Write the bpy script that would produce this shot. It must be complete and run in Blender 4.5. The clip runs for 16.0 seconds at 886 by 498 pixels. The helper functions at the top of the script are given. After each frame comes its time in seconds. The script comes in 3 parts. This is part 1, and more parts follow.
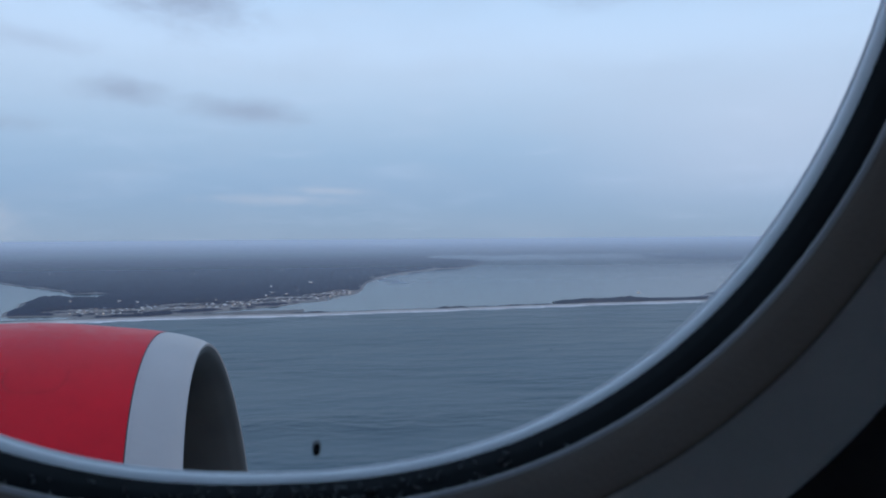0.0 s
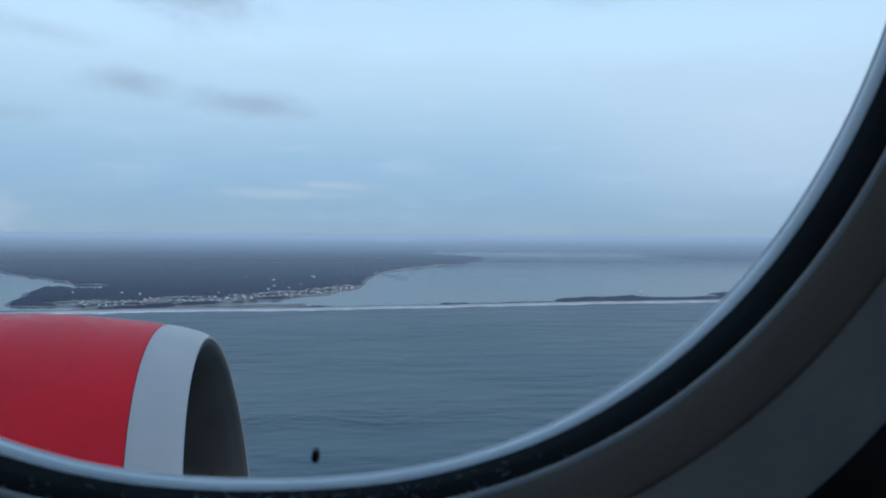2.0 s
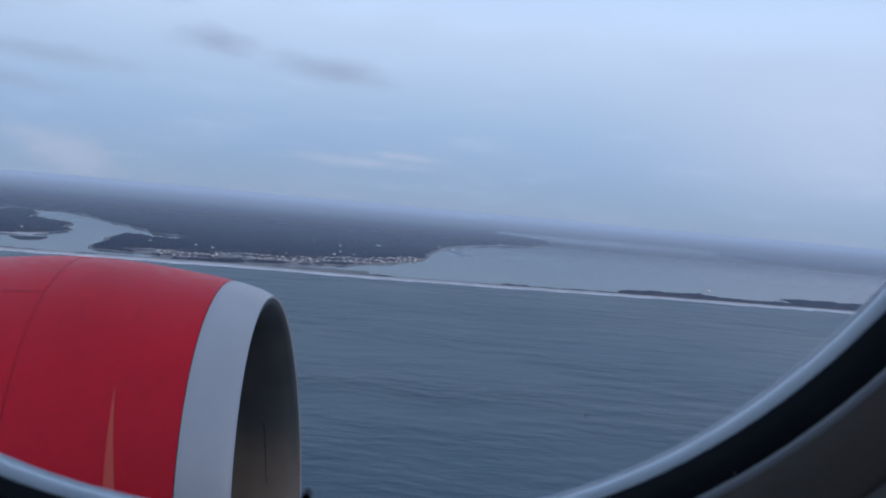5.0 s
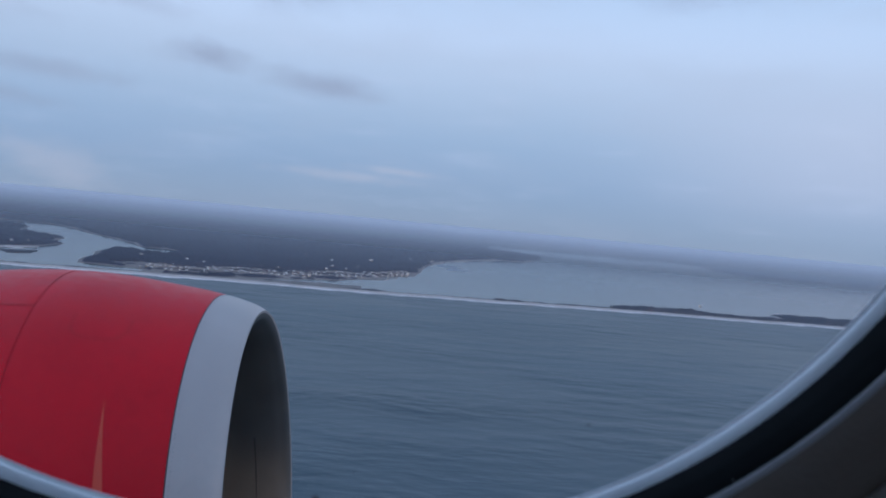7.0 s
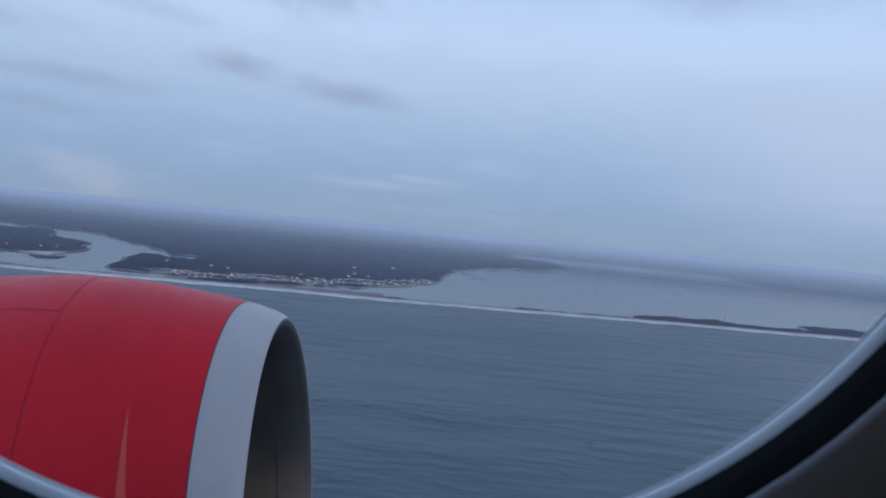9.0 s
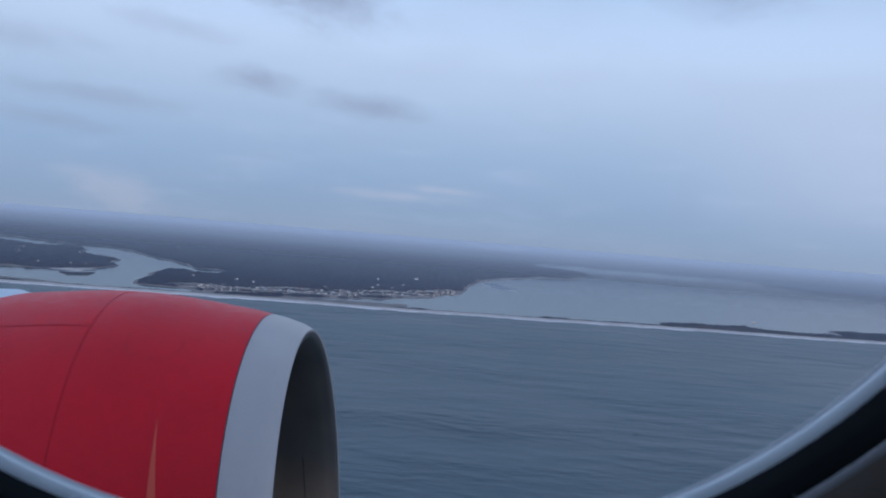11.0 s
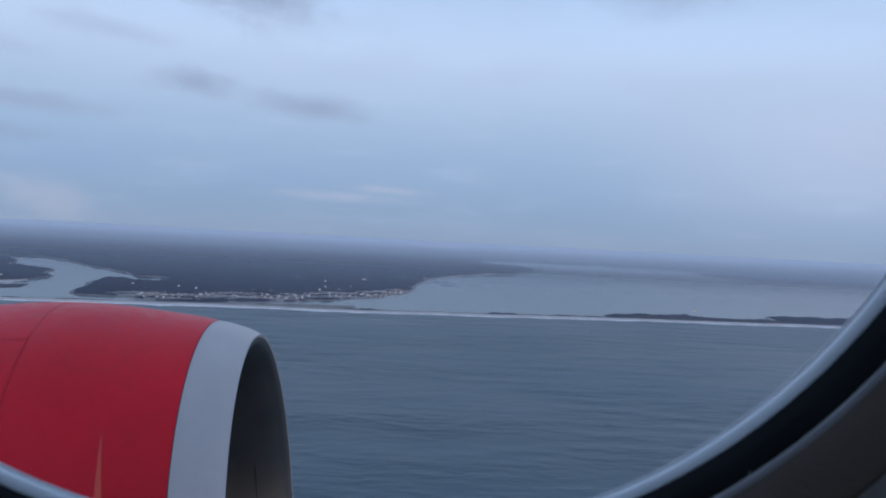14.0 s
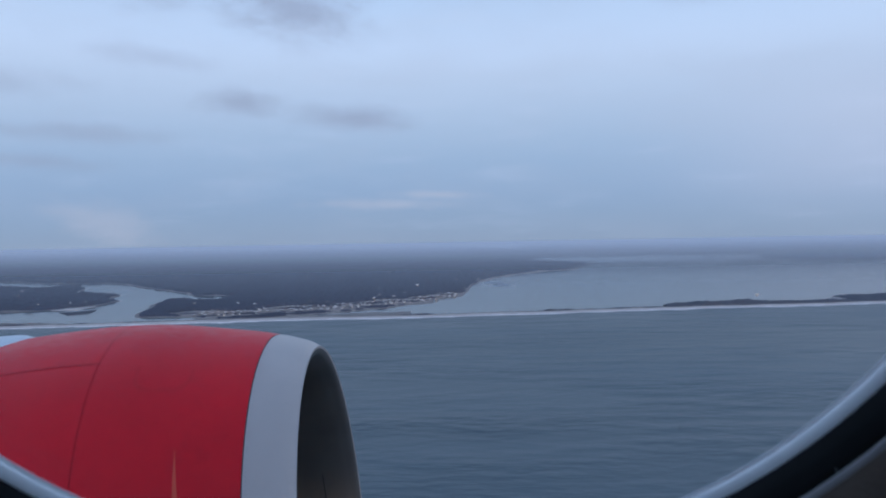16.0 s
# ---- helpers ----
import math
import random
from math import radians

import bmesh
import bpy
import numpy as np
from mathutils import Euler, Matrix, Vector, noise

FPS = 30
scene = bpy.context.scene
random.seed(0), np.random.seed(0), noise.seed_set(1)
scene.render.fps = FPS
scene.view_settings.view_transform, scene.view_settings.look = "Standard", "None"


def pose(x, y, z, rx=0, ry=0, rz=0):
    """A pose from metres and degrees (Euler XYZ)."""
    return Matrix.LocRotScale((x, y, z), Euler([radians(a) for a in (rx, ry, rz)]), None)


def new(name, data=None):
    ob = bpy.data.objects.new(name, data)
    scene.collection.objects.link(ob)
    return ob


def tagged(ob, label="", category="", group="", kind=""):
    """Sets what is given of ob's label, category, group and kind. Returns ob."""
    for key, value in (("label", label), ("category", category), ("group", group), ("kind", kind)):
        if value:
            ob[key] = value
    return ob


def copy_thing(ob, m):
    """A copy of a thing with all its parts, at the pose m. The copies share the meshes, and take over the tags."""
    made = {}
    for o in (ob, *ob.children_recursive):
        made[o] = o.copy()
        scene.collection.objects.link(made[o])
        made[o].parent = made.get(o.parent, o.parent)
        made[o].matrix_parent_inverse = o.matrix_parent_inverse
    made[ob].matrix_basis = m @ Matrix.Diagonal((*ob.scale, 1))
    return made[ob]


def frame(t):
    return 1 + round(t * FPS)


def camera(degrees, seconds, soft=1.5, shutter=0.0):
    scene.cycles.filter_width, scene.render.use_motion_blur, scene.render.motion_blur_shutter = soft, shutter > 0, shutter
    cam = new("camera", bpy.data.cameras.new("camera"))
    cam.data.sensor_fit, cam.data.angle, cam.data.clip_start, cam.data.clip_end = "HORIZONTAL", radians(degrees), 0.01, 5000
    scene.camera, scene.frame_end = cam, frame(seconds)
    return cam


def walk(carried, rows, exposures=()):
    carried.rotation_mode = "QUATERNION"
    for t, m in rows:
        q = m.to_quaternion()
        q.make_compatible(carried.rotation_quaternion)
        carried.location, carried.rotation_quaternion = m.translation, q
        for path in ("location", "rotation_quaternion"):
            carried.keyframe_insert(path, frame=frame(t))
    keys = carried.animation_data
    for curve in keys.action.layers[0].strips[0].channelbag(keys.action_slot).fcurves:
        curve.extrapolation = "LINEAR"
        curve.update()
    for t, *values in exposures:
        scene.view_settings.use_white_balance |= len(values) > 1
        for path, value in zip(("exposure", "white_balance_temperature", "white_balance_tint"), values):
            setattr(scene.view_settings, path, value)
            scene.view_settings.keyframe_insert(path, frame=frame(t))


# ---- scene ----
# The view from a cabin window of an airliner on approach: aircraft about 250 m over the sea,
# x runs forward along the cabin, y outboard, z up; the aircraft is held nose-up by about three degrees.
cam = camera(63.17, 16.0, soft=2.0)
cam.data.dof.use_dof = True
cam.data.dof.focus_distance = 7.0
cam.data.dof.aperture_fstop = 36.0

PATH = [
    (0.0, -0.0222, -0.0014, -0.0044, -3.03, -6.01, -0.18),
    (0.5, -0.0211, 0.0001, -0.0054, -2.37, -6.06, -0.19),
    (1.0, -0.0227, -0.0051, -0.0052, -2.19, -6.39, -0.62),
    (1.5, -0.0239, -0.0055, -0.0034, -3.05, -6.74, -0.07),
    (2.0, -0.0220, -0.0009, -0.0020, -3.33, -5.79, 0.64),
    (2.5, -0.0226, 0.0001, -0.0020, -3.85, -4.32, 0.43),
    (3.0, -0.0222, 0.0008, 0.0009, -3.58, -3.68, 0.71),
    (3.5, -0.0217, 0.0020, 0.0009, -3.31, -3.01, 1.45),
    (4.0, -0.0220, 0.0031, 0.0068, -4.27, -2.51, 2.47),
    (4.5, -0.0142, 0.0184, 0.0059, -5.42, -0.47, 5.08),
    (7.0, -0.0168, 0.0152, 0.0051, -4.14, -1.20, 5.49),
    (7.5, -0.0148, 0.0098, 0.0086, -3.85, -0.23, 6.03),
    (8.0, -0.0147, 0.0073, 0.0097, -3.90, 0.11, 5.73),
    (10.5, -0.0129, 0.0218, 0.0028, -3.04, 1.57, 5.57),
    (11.0, -0.0149, 0.0194, 0.0022, -3.01, 2.51, 4.60),
    (11.5, -0.0128, 0.0114, 0.0108, -3.01, 3.54, 3.86),
    (12.0, -0.0137, 0.0082, 0.0133, -3.09, 2.96, 4.04),
    (12.5, -0.0154, 0.0142, 0.0060, -3.12, 1.53, 4.26),
    (13.0, -0.0173, 0.0135, 0.0032, -2.93, -0.14, 4.22),
    (13.5, -0.0177, 0.0153, 0.0028, -2.76, -1.02, 4.02),
    (14.0, -0.0216, 0.0092, 0.0050, -2.82, -1.73, 3.09),
    (14.5, -0.0230, 0.0140, 0.0023, -2.84, -2.02, 1.94),
    (15.0, -0.0251, 0.0138, 0.0030, -3.01, -1.47, 0.43),
    (15.5, -0.0236, 0.0023, 0.0132, -3.17, 0.41, 0.48),
    (16.0, -0.0218, 0.0120, 0.0061, -2.75, 2.31, -1.09),
]
walk(cam, [(t, pose(x, y, 250 + z, 90 + p, 0, w) @ pose(0, 0, 0, 0, 0, r)) for t, x, y, z, p, w, r in PATH],
     exposures=[(0.0, 0.09, 6550, 5), (0.4, 0.14, 6400, -6), (0.9, 0.22, 6250, -23), (1.3, 0.22, 6250, -22), (1.8, 0.22, 6400, -10),
                (2.4, 0.18, 6450, 6), (3.0, 0.16, 6500, 10), (4.5, 0.12, 6500, 10), (7.0, 0.0, 6500, 10), (16.0, 0.0, 6500, 10)])


# ---- colours and node helpers ----
def lin(r, g, b):
    """Linear colour from 0-255 values."""
    return tuple(((c / 255 + 0.055) / 1.055) ** 2.4 if c > 10 else c / 3294 for c in (r, g, b)) + (1.0,)


def calc(nt, op, a, b=None, c=None):
    n = nt.nodes.new("ShaderNodeMath")
    n.operation = op
    for i, v in enumerate((a, b, c)):
        if v is None:
            continue
        if isinstance(v, (int, float)):
            n.inputs[i].default_value = v
        else:
            nt.links.new(v, n.inputs[i])
    return n.outputs[0]


def mixed(nt, fac, a, b):
    n = nt.nodes.new("ShaderNodeMix")
    n.data_type = "RGBA"
    for s, v in ((0, fac), (6, a), (7, b)):
        if isinstance(v, (int, float, tuple)):
            n.inputs[s].default_value = v
        else:
            nt.links.new(v, n.inputs[s])
    return n.outputs[2]


def noise_tex(nt, vector, scale, detail=4.0, rough=0.55, stretch=None, shift=(0, 0, 0)):
    mp = nt.nodes.new("ShaderNodeMapping")
    mp.inputs["Location"].default_value = shift
    if stretch:
        mp.inputs["Scale"].default_value = stretch
    nt.links.new(vector, mp.inputs["Vector"])
    n = nt.nodes.new("ShaderNodeTexNoise")
    n.inputs["Scale"].default_value = scale
    n.inputs["Detail"].default_value = detail
    n.inputs["Roughness"].default_value = rough
    nt.links.new(mp.outputs[0], n.inputs["Vector"])
    return n.outputs["Fac"]


def span(nt, value, lo, hi, to_lo=0.0, to_hi=1.0, smooth=True):
    n = nt.nodes.new("ShaderNodeMapRange")
    n.interpolation_type = "SMOOTHSTEP" if smooth else "LINEAR"
    nt.links.new(value, n.inputs["Value"])
    for k, v in (("From Min", lo), ("From Max", hi), ("To Min", to_lo), ("To Max", to_hi)):
        n.inputs[k].default_value = v
    return n.outputs["Result"]


def tint(c, k):
    return tuple(min(1.0, v * k) for v in c[:3]) + (1.0,)


def material(name, colour, rough=0.6, metal=0.0, vary=0.25, large=1.0, fine=20.0, bump=0.0, bump_size=40.0, coat=0.0, stain=None, spec=0.5):
    """A surface with colour variation at two scales, and fine relief."""
    m = bpy.data.materials.new(name)
    m.use_nodes = True
    nt = m.node_tree
    b = nt.nodes["Principled BSDF"]
    co = nt.nodes.new("ShaderNodeTexCoord").outputs["Object"]
    info = nt.nodes.new("ShaderNodeObjectInfo").outputs["Random"]
    big = span(nt, noise_tex(nt, co, large), 0.3, 0.7)
    small = span(nt, noise_tex(nt, co, fine, 6), 0.25, 0.75)
    f = calc(nt, "MULTIPLY_ADD", big, 0.55, calc(nt, "MULTIPLY", small, 0.3))
    f = calc(nt, "ADD", f, calc(nt, "MULTIPLY", info, 0.15))
    col = mixed(nt, f, tint(colour, 1 - vary), tint(colour, 1 + vary))
    if stain:
        col = mixed(nt, span(nt, noise_tex(nt, co, large * 2.3, 8, 0.7, shift=(7, 3, 1)), 0.55, 0.75), col, stain)
    nt.links.new(col, b.inputs["Base Color"])
    nt.links.new(span(nt, small, 0, 1, max(0.03, rough - 0.08), min(1, rough + 0.08), False), b.inputs["Roughness"])
    b.inputs["Metallic"].default_value = metal
    b.inputs["Specular IOR Level"].default_value = spec
    if coat:
        b.inputs["Coat Weight"].default_value = coat
        b.inputs["Coat Roughness"].default_value = 0.2
    if bump:
        bp = nt.nodes.new("ShaderNodeBump")
        bp.inputs["Strength"].default_value = 0.6
        bp.inputs["Distance"].default_value = bump
        nt.links.new(noise_tex(nt, co, bump_size, 6), bp.inputs["Height"])
        nt.links.new(bp.outputs[0], b.inputs["Normal"])
    return m


# ---- sky, sun ----
SUN_EL, SUN_AZ = radians(0.8), radians(148)     # low and veiled, beyond the aircraft's other side, shining under its belly
world = bpy.data.worlds.new("evening_sky")
scene.world = world
world.use_nodes = True
nt = world.node_tree
bg = nt.nodes["Background"]
way = nt.nodes.new("ShaderNodeTexCoord").outputs["Generated"]
sep = nt.nodes.new("ShaderNodeSeparateXYZ")
nt.links.new(way, sep.inputs[0])
X, Y, Z = sep.outputs
az = calc(nt, "MULTIPLY", calc(nt, "ARCTAN2", X, Y), 57.29578)
el = calc(nt, "MULTIPLY", calc(nt, "ARCSINE", Z), 57.29578)
ramp = nt.nodes.new("ShaderNodeValToRGB")
ramp.color_ramp.interpolation = "B_SPLINE"
stops = [(-90, (88, 102, 119)), (-12, (114, 128, 149)), (-3.2, (137, 155, 183)), (-1.0, (139, 161, 190)), (2.0, (136, 166, 203)), (6.0, (154, 181, 215)),
         (10.5, (179, 200, 231)), (13.2, (187, 210, 244)), (17.5, (171, 200, 237)), (21.5, (142, 177, 223)), (28.0, (132, 170, 217)), (40, (146, 178, 223)), (90, (124, 160, 212))]
el_part = span(nt, el, -90, 90, smooth=False)
nt.links.new(el_part, ramp.inputs[0])
while len(ramp.color_ramp.elements) < len(stops):
    ramp.color_ramp.elements.new(0.5)
for e, (deg, c) in zip(ramp.color_ramp.elements, stops):
    e.position = (deg + 90) / 180
    e.color = lin(*c)
sky = nt.nodes.new("ShaderNodeTexSky")
sky.sky_type, sky.sun_disc, sky.sun_elevation, sky.sun_rotation = "NISHITA", False, SUN_EL, SUN_AZ
clear = nt.nodes.new("ShaderNodeVectorMath")
clear.operation = "SCALE"
nt.links.new(sky.outputs[0], clear.inputs[0])
clear.inputs["Scale"].default_value = 0.12
col = mixed(nt, 0.94, clear.outputs[0], ramp.outputs[0])
# pinkish veil forward along the horizon
pink = calc(nt, "MULTIPLY", span(nt, az, 8, 32), calc(nt, "MULTIPLY", span(nt, el, -2, 4), span(nt, el, 13, 6)))
col = mixed(nt, calc(nt, "MULTIPLY", pink, 0.42), col, lin(191, 199, 224))
# broad, faint unevenness of the veil
col = mixed(nt, calc(nt, "MULTIPLY", span(nt, noise_tex(nt, way, 5.0, 5, 0.6, (1, 1, 3.5)), 0.40, 0.75), 0.18), col, lin(163, 177, 203))
col = mixed(nt, calc(nt, "MULTIPLY", span(nt, noise_tex(nt, way, 9.0, 5, 0.6, (1, 1, 5.0), (3, 1, 2)), 0.50, 0.80), 0.16), col, lin(190, 206, 236))
wisp = noise_tex(nt, way, 22.0, 6, 0.62, (1, 1, 2.2))
puff = noise_tex(nt, way, 60.0, 4, 0.6, (1, 1, 2.0), (2, 5, 1))
rag = calc(nt, "SUBTRACT", calc(nt, "MULTIPLY_ADD", wisp, 1.6, calc(nt, "MULTIPLY", puff, 0.4)), 1.0)
# small grey clouds: azimuth, elevation, half width, half height, lean, depth of grey
CLOUDS = [(-17.7, 8.7, 3.1, 0.95, 0.05, 0.75), (-9.2, 7.6, 4.4, 1.0, 0.06, 0.8), (-13.5, 15.6, 5.2, 2.4, 0.12, 0.8), (-23.5, 19.0, 10.0, 3.2, 0.1, 0.6),
          (-29.0, 6.2, 6.5, 0.7, 0.03, 0.5), (-31.5, 4.2, 4.5, 0.6, 0.06, 0.55), (-38.0, 9.5, 9.0, 0.9, 0.0, 0.5), (-24.0, 11.8, 5.0, 0.8, 0.08, 0.35), (2.0, 20.5, 8.5, 2.6, 0.1, 0.6), (17.5, 17.0, 5.0, 1.9, 0.05, 0.5)]
for a, e, wa, we, lean, deep in CLOUDS:
    da = calc(nt, "SUBTRACT", az, a)
    de = calc(nt, "ADD", calc(nt, "SUBTRACT", el, e), calc(nt, "MULTIPLY", da, lean))
    q = calc(nt, "ADD", calc(nt, "POWER", calc(nt, "ABSOLUTE", calc(nt, "DIVIDE", da, wa)), 2.0), calc(nt, "POWER", calc(nt, "ABSOLUTE", calc(nt, "DIVIDE", de, we)), 2.0))
    q = calc(nt, "ADD", calc(nt, "SQRT", q), rag)
    col = mixed(nt, calc(nt, "MULTIPLY", span(nt, q, 1.5, -0.1), deep * 0.85), col, lin(138, 151, 180))
for a, e, wa, we, lean in ((-7.4, 0.9, 5.5, 0.5, 0.02), (-27.5, -0.2, 3.5, 1.6, 0.25), (-3.0, 1.6, 4.0, 0.35, 0.03)):
    da = calc(nt, "SUBTRACT", az, a)
    de = calc(nt, "ADD", calc(nt, "SUBTRACT", el, e), calc(nt, "MULTIPLY", da, lean))
    q = calc(nt, "ADD", calc(nt, "POWER", calc(nt, "ABSOLUTE", calc(nt, "DIVIDE", da, wa)), 2.0), calc(nt, "POWER", calc(nt, "ABSOLUTE", calc(nt, "DIVIDE", de, we)), 2.0))
    col = mixed(nt, calc(nt, "MULTIPLY", span(nt, calc(nt, "ADD", calc(nt, "SQRT", q), rag), 1.3, 0.1), 0.35), col, lin(178, 184, 204))
# afterglow low in the sky round the veiled sun, on the aircraft's other side
off_sun = calc(nt, "ABSOLUTE", calc(nt, "SUBTRACT", az, math.degrees(SUN_AZ)))
glow = calc(nt, "MULTIPLY", span(nt, off_sun, 62, 8), calc(nt, "MULTIPLY", span(nt, el, -5, 0), span(nt, el, 26, 3)))
col = mixed(nt, glow, col, (2.6, 1.65, 1.0, 1))
nt.links.new(col, bg.inputs[0])
bg.inputs[1].default_value = 1.14

sun = new("sun", bpy.data.lights.new("sun", "SUN"))
sun.data.energy, sun.data.angle, sun.data.color = 1.6, radians(14), (1.0, 0.80, 0.62)
sun.rotation_euler = (math.pi / 2 - SUN_EL, 0, math.pi - SUN_AZ)

# ---- materials ----
RED = material("red_cowl_paint", (0.86, 0.009, 0.021, 1), 0.40, vary=0.10, large=1.3, fine=14, stain=(0.78, 0.008, 0.019, 1), spec=0.2)
SILVER = material("brushed_aluminium_lip", (0.62, 0.51, 0.455, 1), 0.42, metal=0.35, vary=0.10, large=2.0, fine=30)
# inner lip face: dark base colour stands in for what the metal reflects
INLIP = material("dark_reflection_inner_lip", (0.115, 0.105, 0.094, 1), 0.58, vary=0.25, large=3, fine=60)
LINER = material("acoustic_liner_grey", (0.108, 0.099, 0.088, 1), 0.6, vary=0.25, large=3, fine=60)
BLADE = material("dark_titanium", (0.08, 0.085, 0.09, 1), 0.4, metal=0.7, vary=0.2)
SEAM = material("seam_shadow_gap", (0.50, 0.012, 0.018, 1), 0.7, vary=0.2)
LIPSEAM = material("lip_joint_sealant", (0.09, 0.08, 0.085, 1), 0.7, vary=0.2)
ORANGE = material("orange_red_mark_paint", (0.92, 0.12, 0.075, 1), 0.5, vary=0.06, spec=0.1)
WHITE = material("white_aircraft_paint", (0.74, 0.75, 0.77, 1), 0.4, vary=0.05, large=0.8)
RIM = material("pale_window_edge", (0.95, 0.94, 0.93, 1), 0.45, vary=0.05, large=30, fine=300)
SEAL = material("black_rubber_seal", (0.012, 0.013, 0.014, 1), 0.8, vary=0.35, large=40, fine=500, bump=0.0002, bump_size=300, spec=0.12)
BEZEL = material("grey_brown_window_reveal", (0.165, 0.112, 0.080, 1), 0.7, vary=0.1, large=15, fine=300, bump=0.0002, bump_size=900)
PANEL = material("grey_cabin_sidewall_panel", (0.76, 0.69, 0.64, 1), 0.6, vary=0.08, large=6, fine=200, bump=0.0002, bump_size=700)
LINING = material("pale_box_lining", (0.86, 0.86, 0.86, 1), 0.7, vary=0.04, large=2)
# paler than the reveal, so a highlight is painted along its inner edge
EDGE = material("reveal_edge_highlight", (0.36, 0.33, 0.32, 1), 0.6, vary=0.1, large=20, fine=300)
GASKET = material("thin_grey_gasket", (0.72, 0.71, 0.71, 1), 0.6, vary=0.1, large=20, fine=300)
# sidewall outside the surround, darkened in base colour to give the shade there
WALLSHADE = material("shade_dark_cabin_wall", (0.03, 0.03, 0.032, 1), 0.8, vary=0.2, large=15, fine=300, bump=0.0003, bump_size=900)
CRUMB = material("pale_dried_residue", (0.42, 0.44, 0.45, 1), 0.8, vary=0.3, large=200, fine=900)
SPECK = material("dark_pane_speck", (0.02, 0.02, 0.022, 1), 0.7, vary=0.3, large=200)
SAND = material("pale_beach_sand", (0.60, 0.52, 0.48, 1), 0.9, vary=0.2, large=0.02, fine=0.15)
TANSAND = material("tan_shore_sand", (0.40, 0.325, 0.285, 1), 0.9, vary=0.3, large=0.02, fine=0.15)
MARSH = material("tan_marsh_grass", (0.25, 0.21, 0.19, 1), 0.95, vary=0.35, large=0.012, fine=0.08, stain=(0.10, 0.11, 0.12, 1))
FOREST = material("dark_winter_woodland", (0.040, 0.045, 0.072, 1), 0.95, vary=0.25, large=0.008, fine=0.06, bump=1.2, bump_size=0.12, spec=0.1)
# distant woods, with the paling of haze put into their base colour
FARWOOD = material("haze_paled_far_woods", (0.30, 0.33, 0.38, 1), 0.95, vary=0.25, large=0.004, fine=0.03, spec=0.1)
SCRUB = material("dark_dune_scrub", (0.068, 0.070, 0.088, 1), 0.95, vary=0.35, large=0.03, fine=0.3, bump=1.0, bump_size=0.4, spec=0.1)
FOAM = material("white_surf_foam", (0.88, 0.80, 0.77, 1), 0.8, vary=0.15, large=0.05, fine=0.4)
SHOAL = material("thin_shoal_foam", (0.34, 0.36, 0.38, 1), 0.8, vary=0.4, large=0.06, fine=0.3)
WALLS = [material("white_house_siding", (0.80, 0.77, 0.74, 1), 0.7, vary=0.08), material("tan_house_siding", (0.33, 0.27, 0.24, 1), 0.8, vary=0.2),
         material("grey_house_siding", (0.19, 0.19, 0.205, 1), 0.8, vary=0.2)]
ROOFS = [material("grey_shingle_roof", (0.20, 0.195, 0.20, 1), 0.85, vary=0.25), material("brown_shingle_roof", (0.27, 0.20, 0.18, 1), 0.85, vary=0.25),
         material("pale_flat_roof", (0.66, 0.65, 0.64, 1), 0.8, vary=0.15)]
DARKGLASS = material("dark_house_window", (0.03, 0.035, 0.045, 1), 0.15, vary=0.1)

# sea: dark water under a light swell whose crests run along the coast
SEA = bpy.data.materials.new("evening_sea_water")
SEA.use_nodes = True
nt = SEA.node_tree
b = nt.nodes["Principled BSDF"]
co = nt.nodes.new("ShaderNodeTexCoord").outputs["Object"]
b.inputs["IOR"].default_value = 1.34
patch = noise_tex(nt, co, 0.0016, 5, 0.6, (0.6, 1.6, 1))
nt.links.new(mixed(nt, span(nt, patch, 0.35, 0.7), (0.050, 0.079, 0.092, 1), (0.078, 0.115, 0.133, 1)), b.inputs["Base Color"])
swell = noise_tex(nt, co, 0.021, 3, 0.5, (0.42, 1.0, 1), (0, 0, 0.3))
wave = noise_tex(nt, co, 0.085, 3, 0.55, (0.5, 1.0, 1), (5, 9, 0))
chop = noise_tex(nt, co, 0.5, 4, 0.6, (0.7, 1.0, 1), (1, 4, 0))
place = nt.nodes.new("ShaderNodeSeparateXYZ")
nt.links.new(co, place.inputs[0])
beyond = calc(nt, "SUBTRACT", place.outputs[1], calc(nt, "MULTIPLY", place.outputs[0], 0.11))
open_sea = span(nt, beyond, 1770, 1830, 1.0, 0.05)      # the bay behind the beach lies sheltered
group = span(nt, noise_tex(nt, co, 0.0042, 3, 0.55, (0.5, 1.3, 1), (2, 7, 0)), 0.35, 0.68, 0.25, 1.0)
group = calc(nt, "MULTIPLY", group, open_sea)
h = calc(nt, "MULTIPLY_ADD", calc(nt, "MULTIPLY", swell, group), 8.0, calc(nt, "MULTIPLY_ADD", calc(nt, "MULTIPLY", wave, group), 3.0, calc(nt, "MULTIPLY", calc(nt, "MULTIPLY", chop, open_sea), 0.05)))
bp = nt.nodes.new("ShaderNodeBump")
bp.inputs["Strength"].default_value = 1.0
bp.inputs["Distance"].default_value = 1.0
nt.links.new(h, bp.inputs["Height"])
nt.links.new(bp.outputs[0], b.inputs["Normal"])
nt.links.new(calc(nt, "MULTIPLY", span(nt, patch, 0.3, 0.7, 0.30, 0.40), span(nt, beyond, 1770, 1830, 1.0, 0.3)), b.inputs["Roughness"])

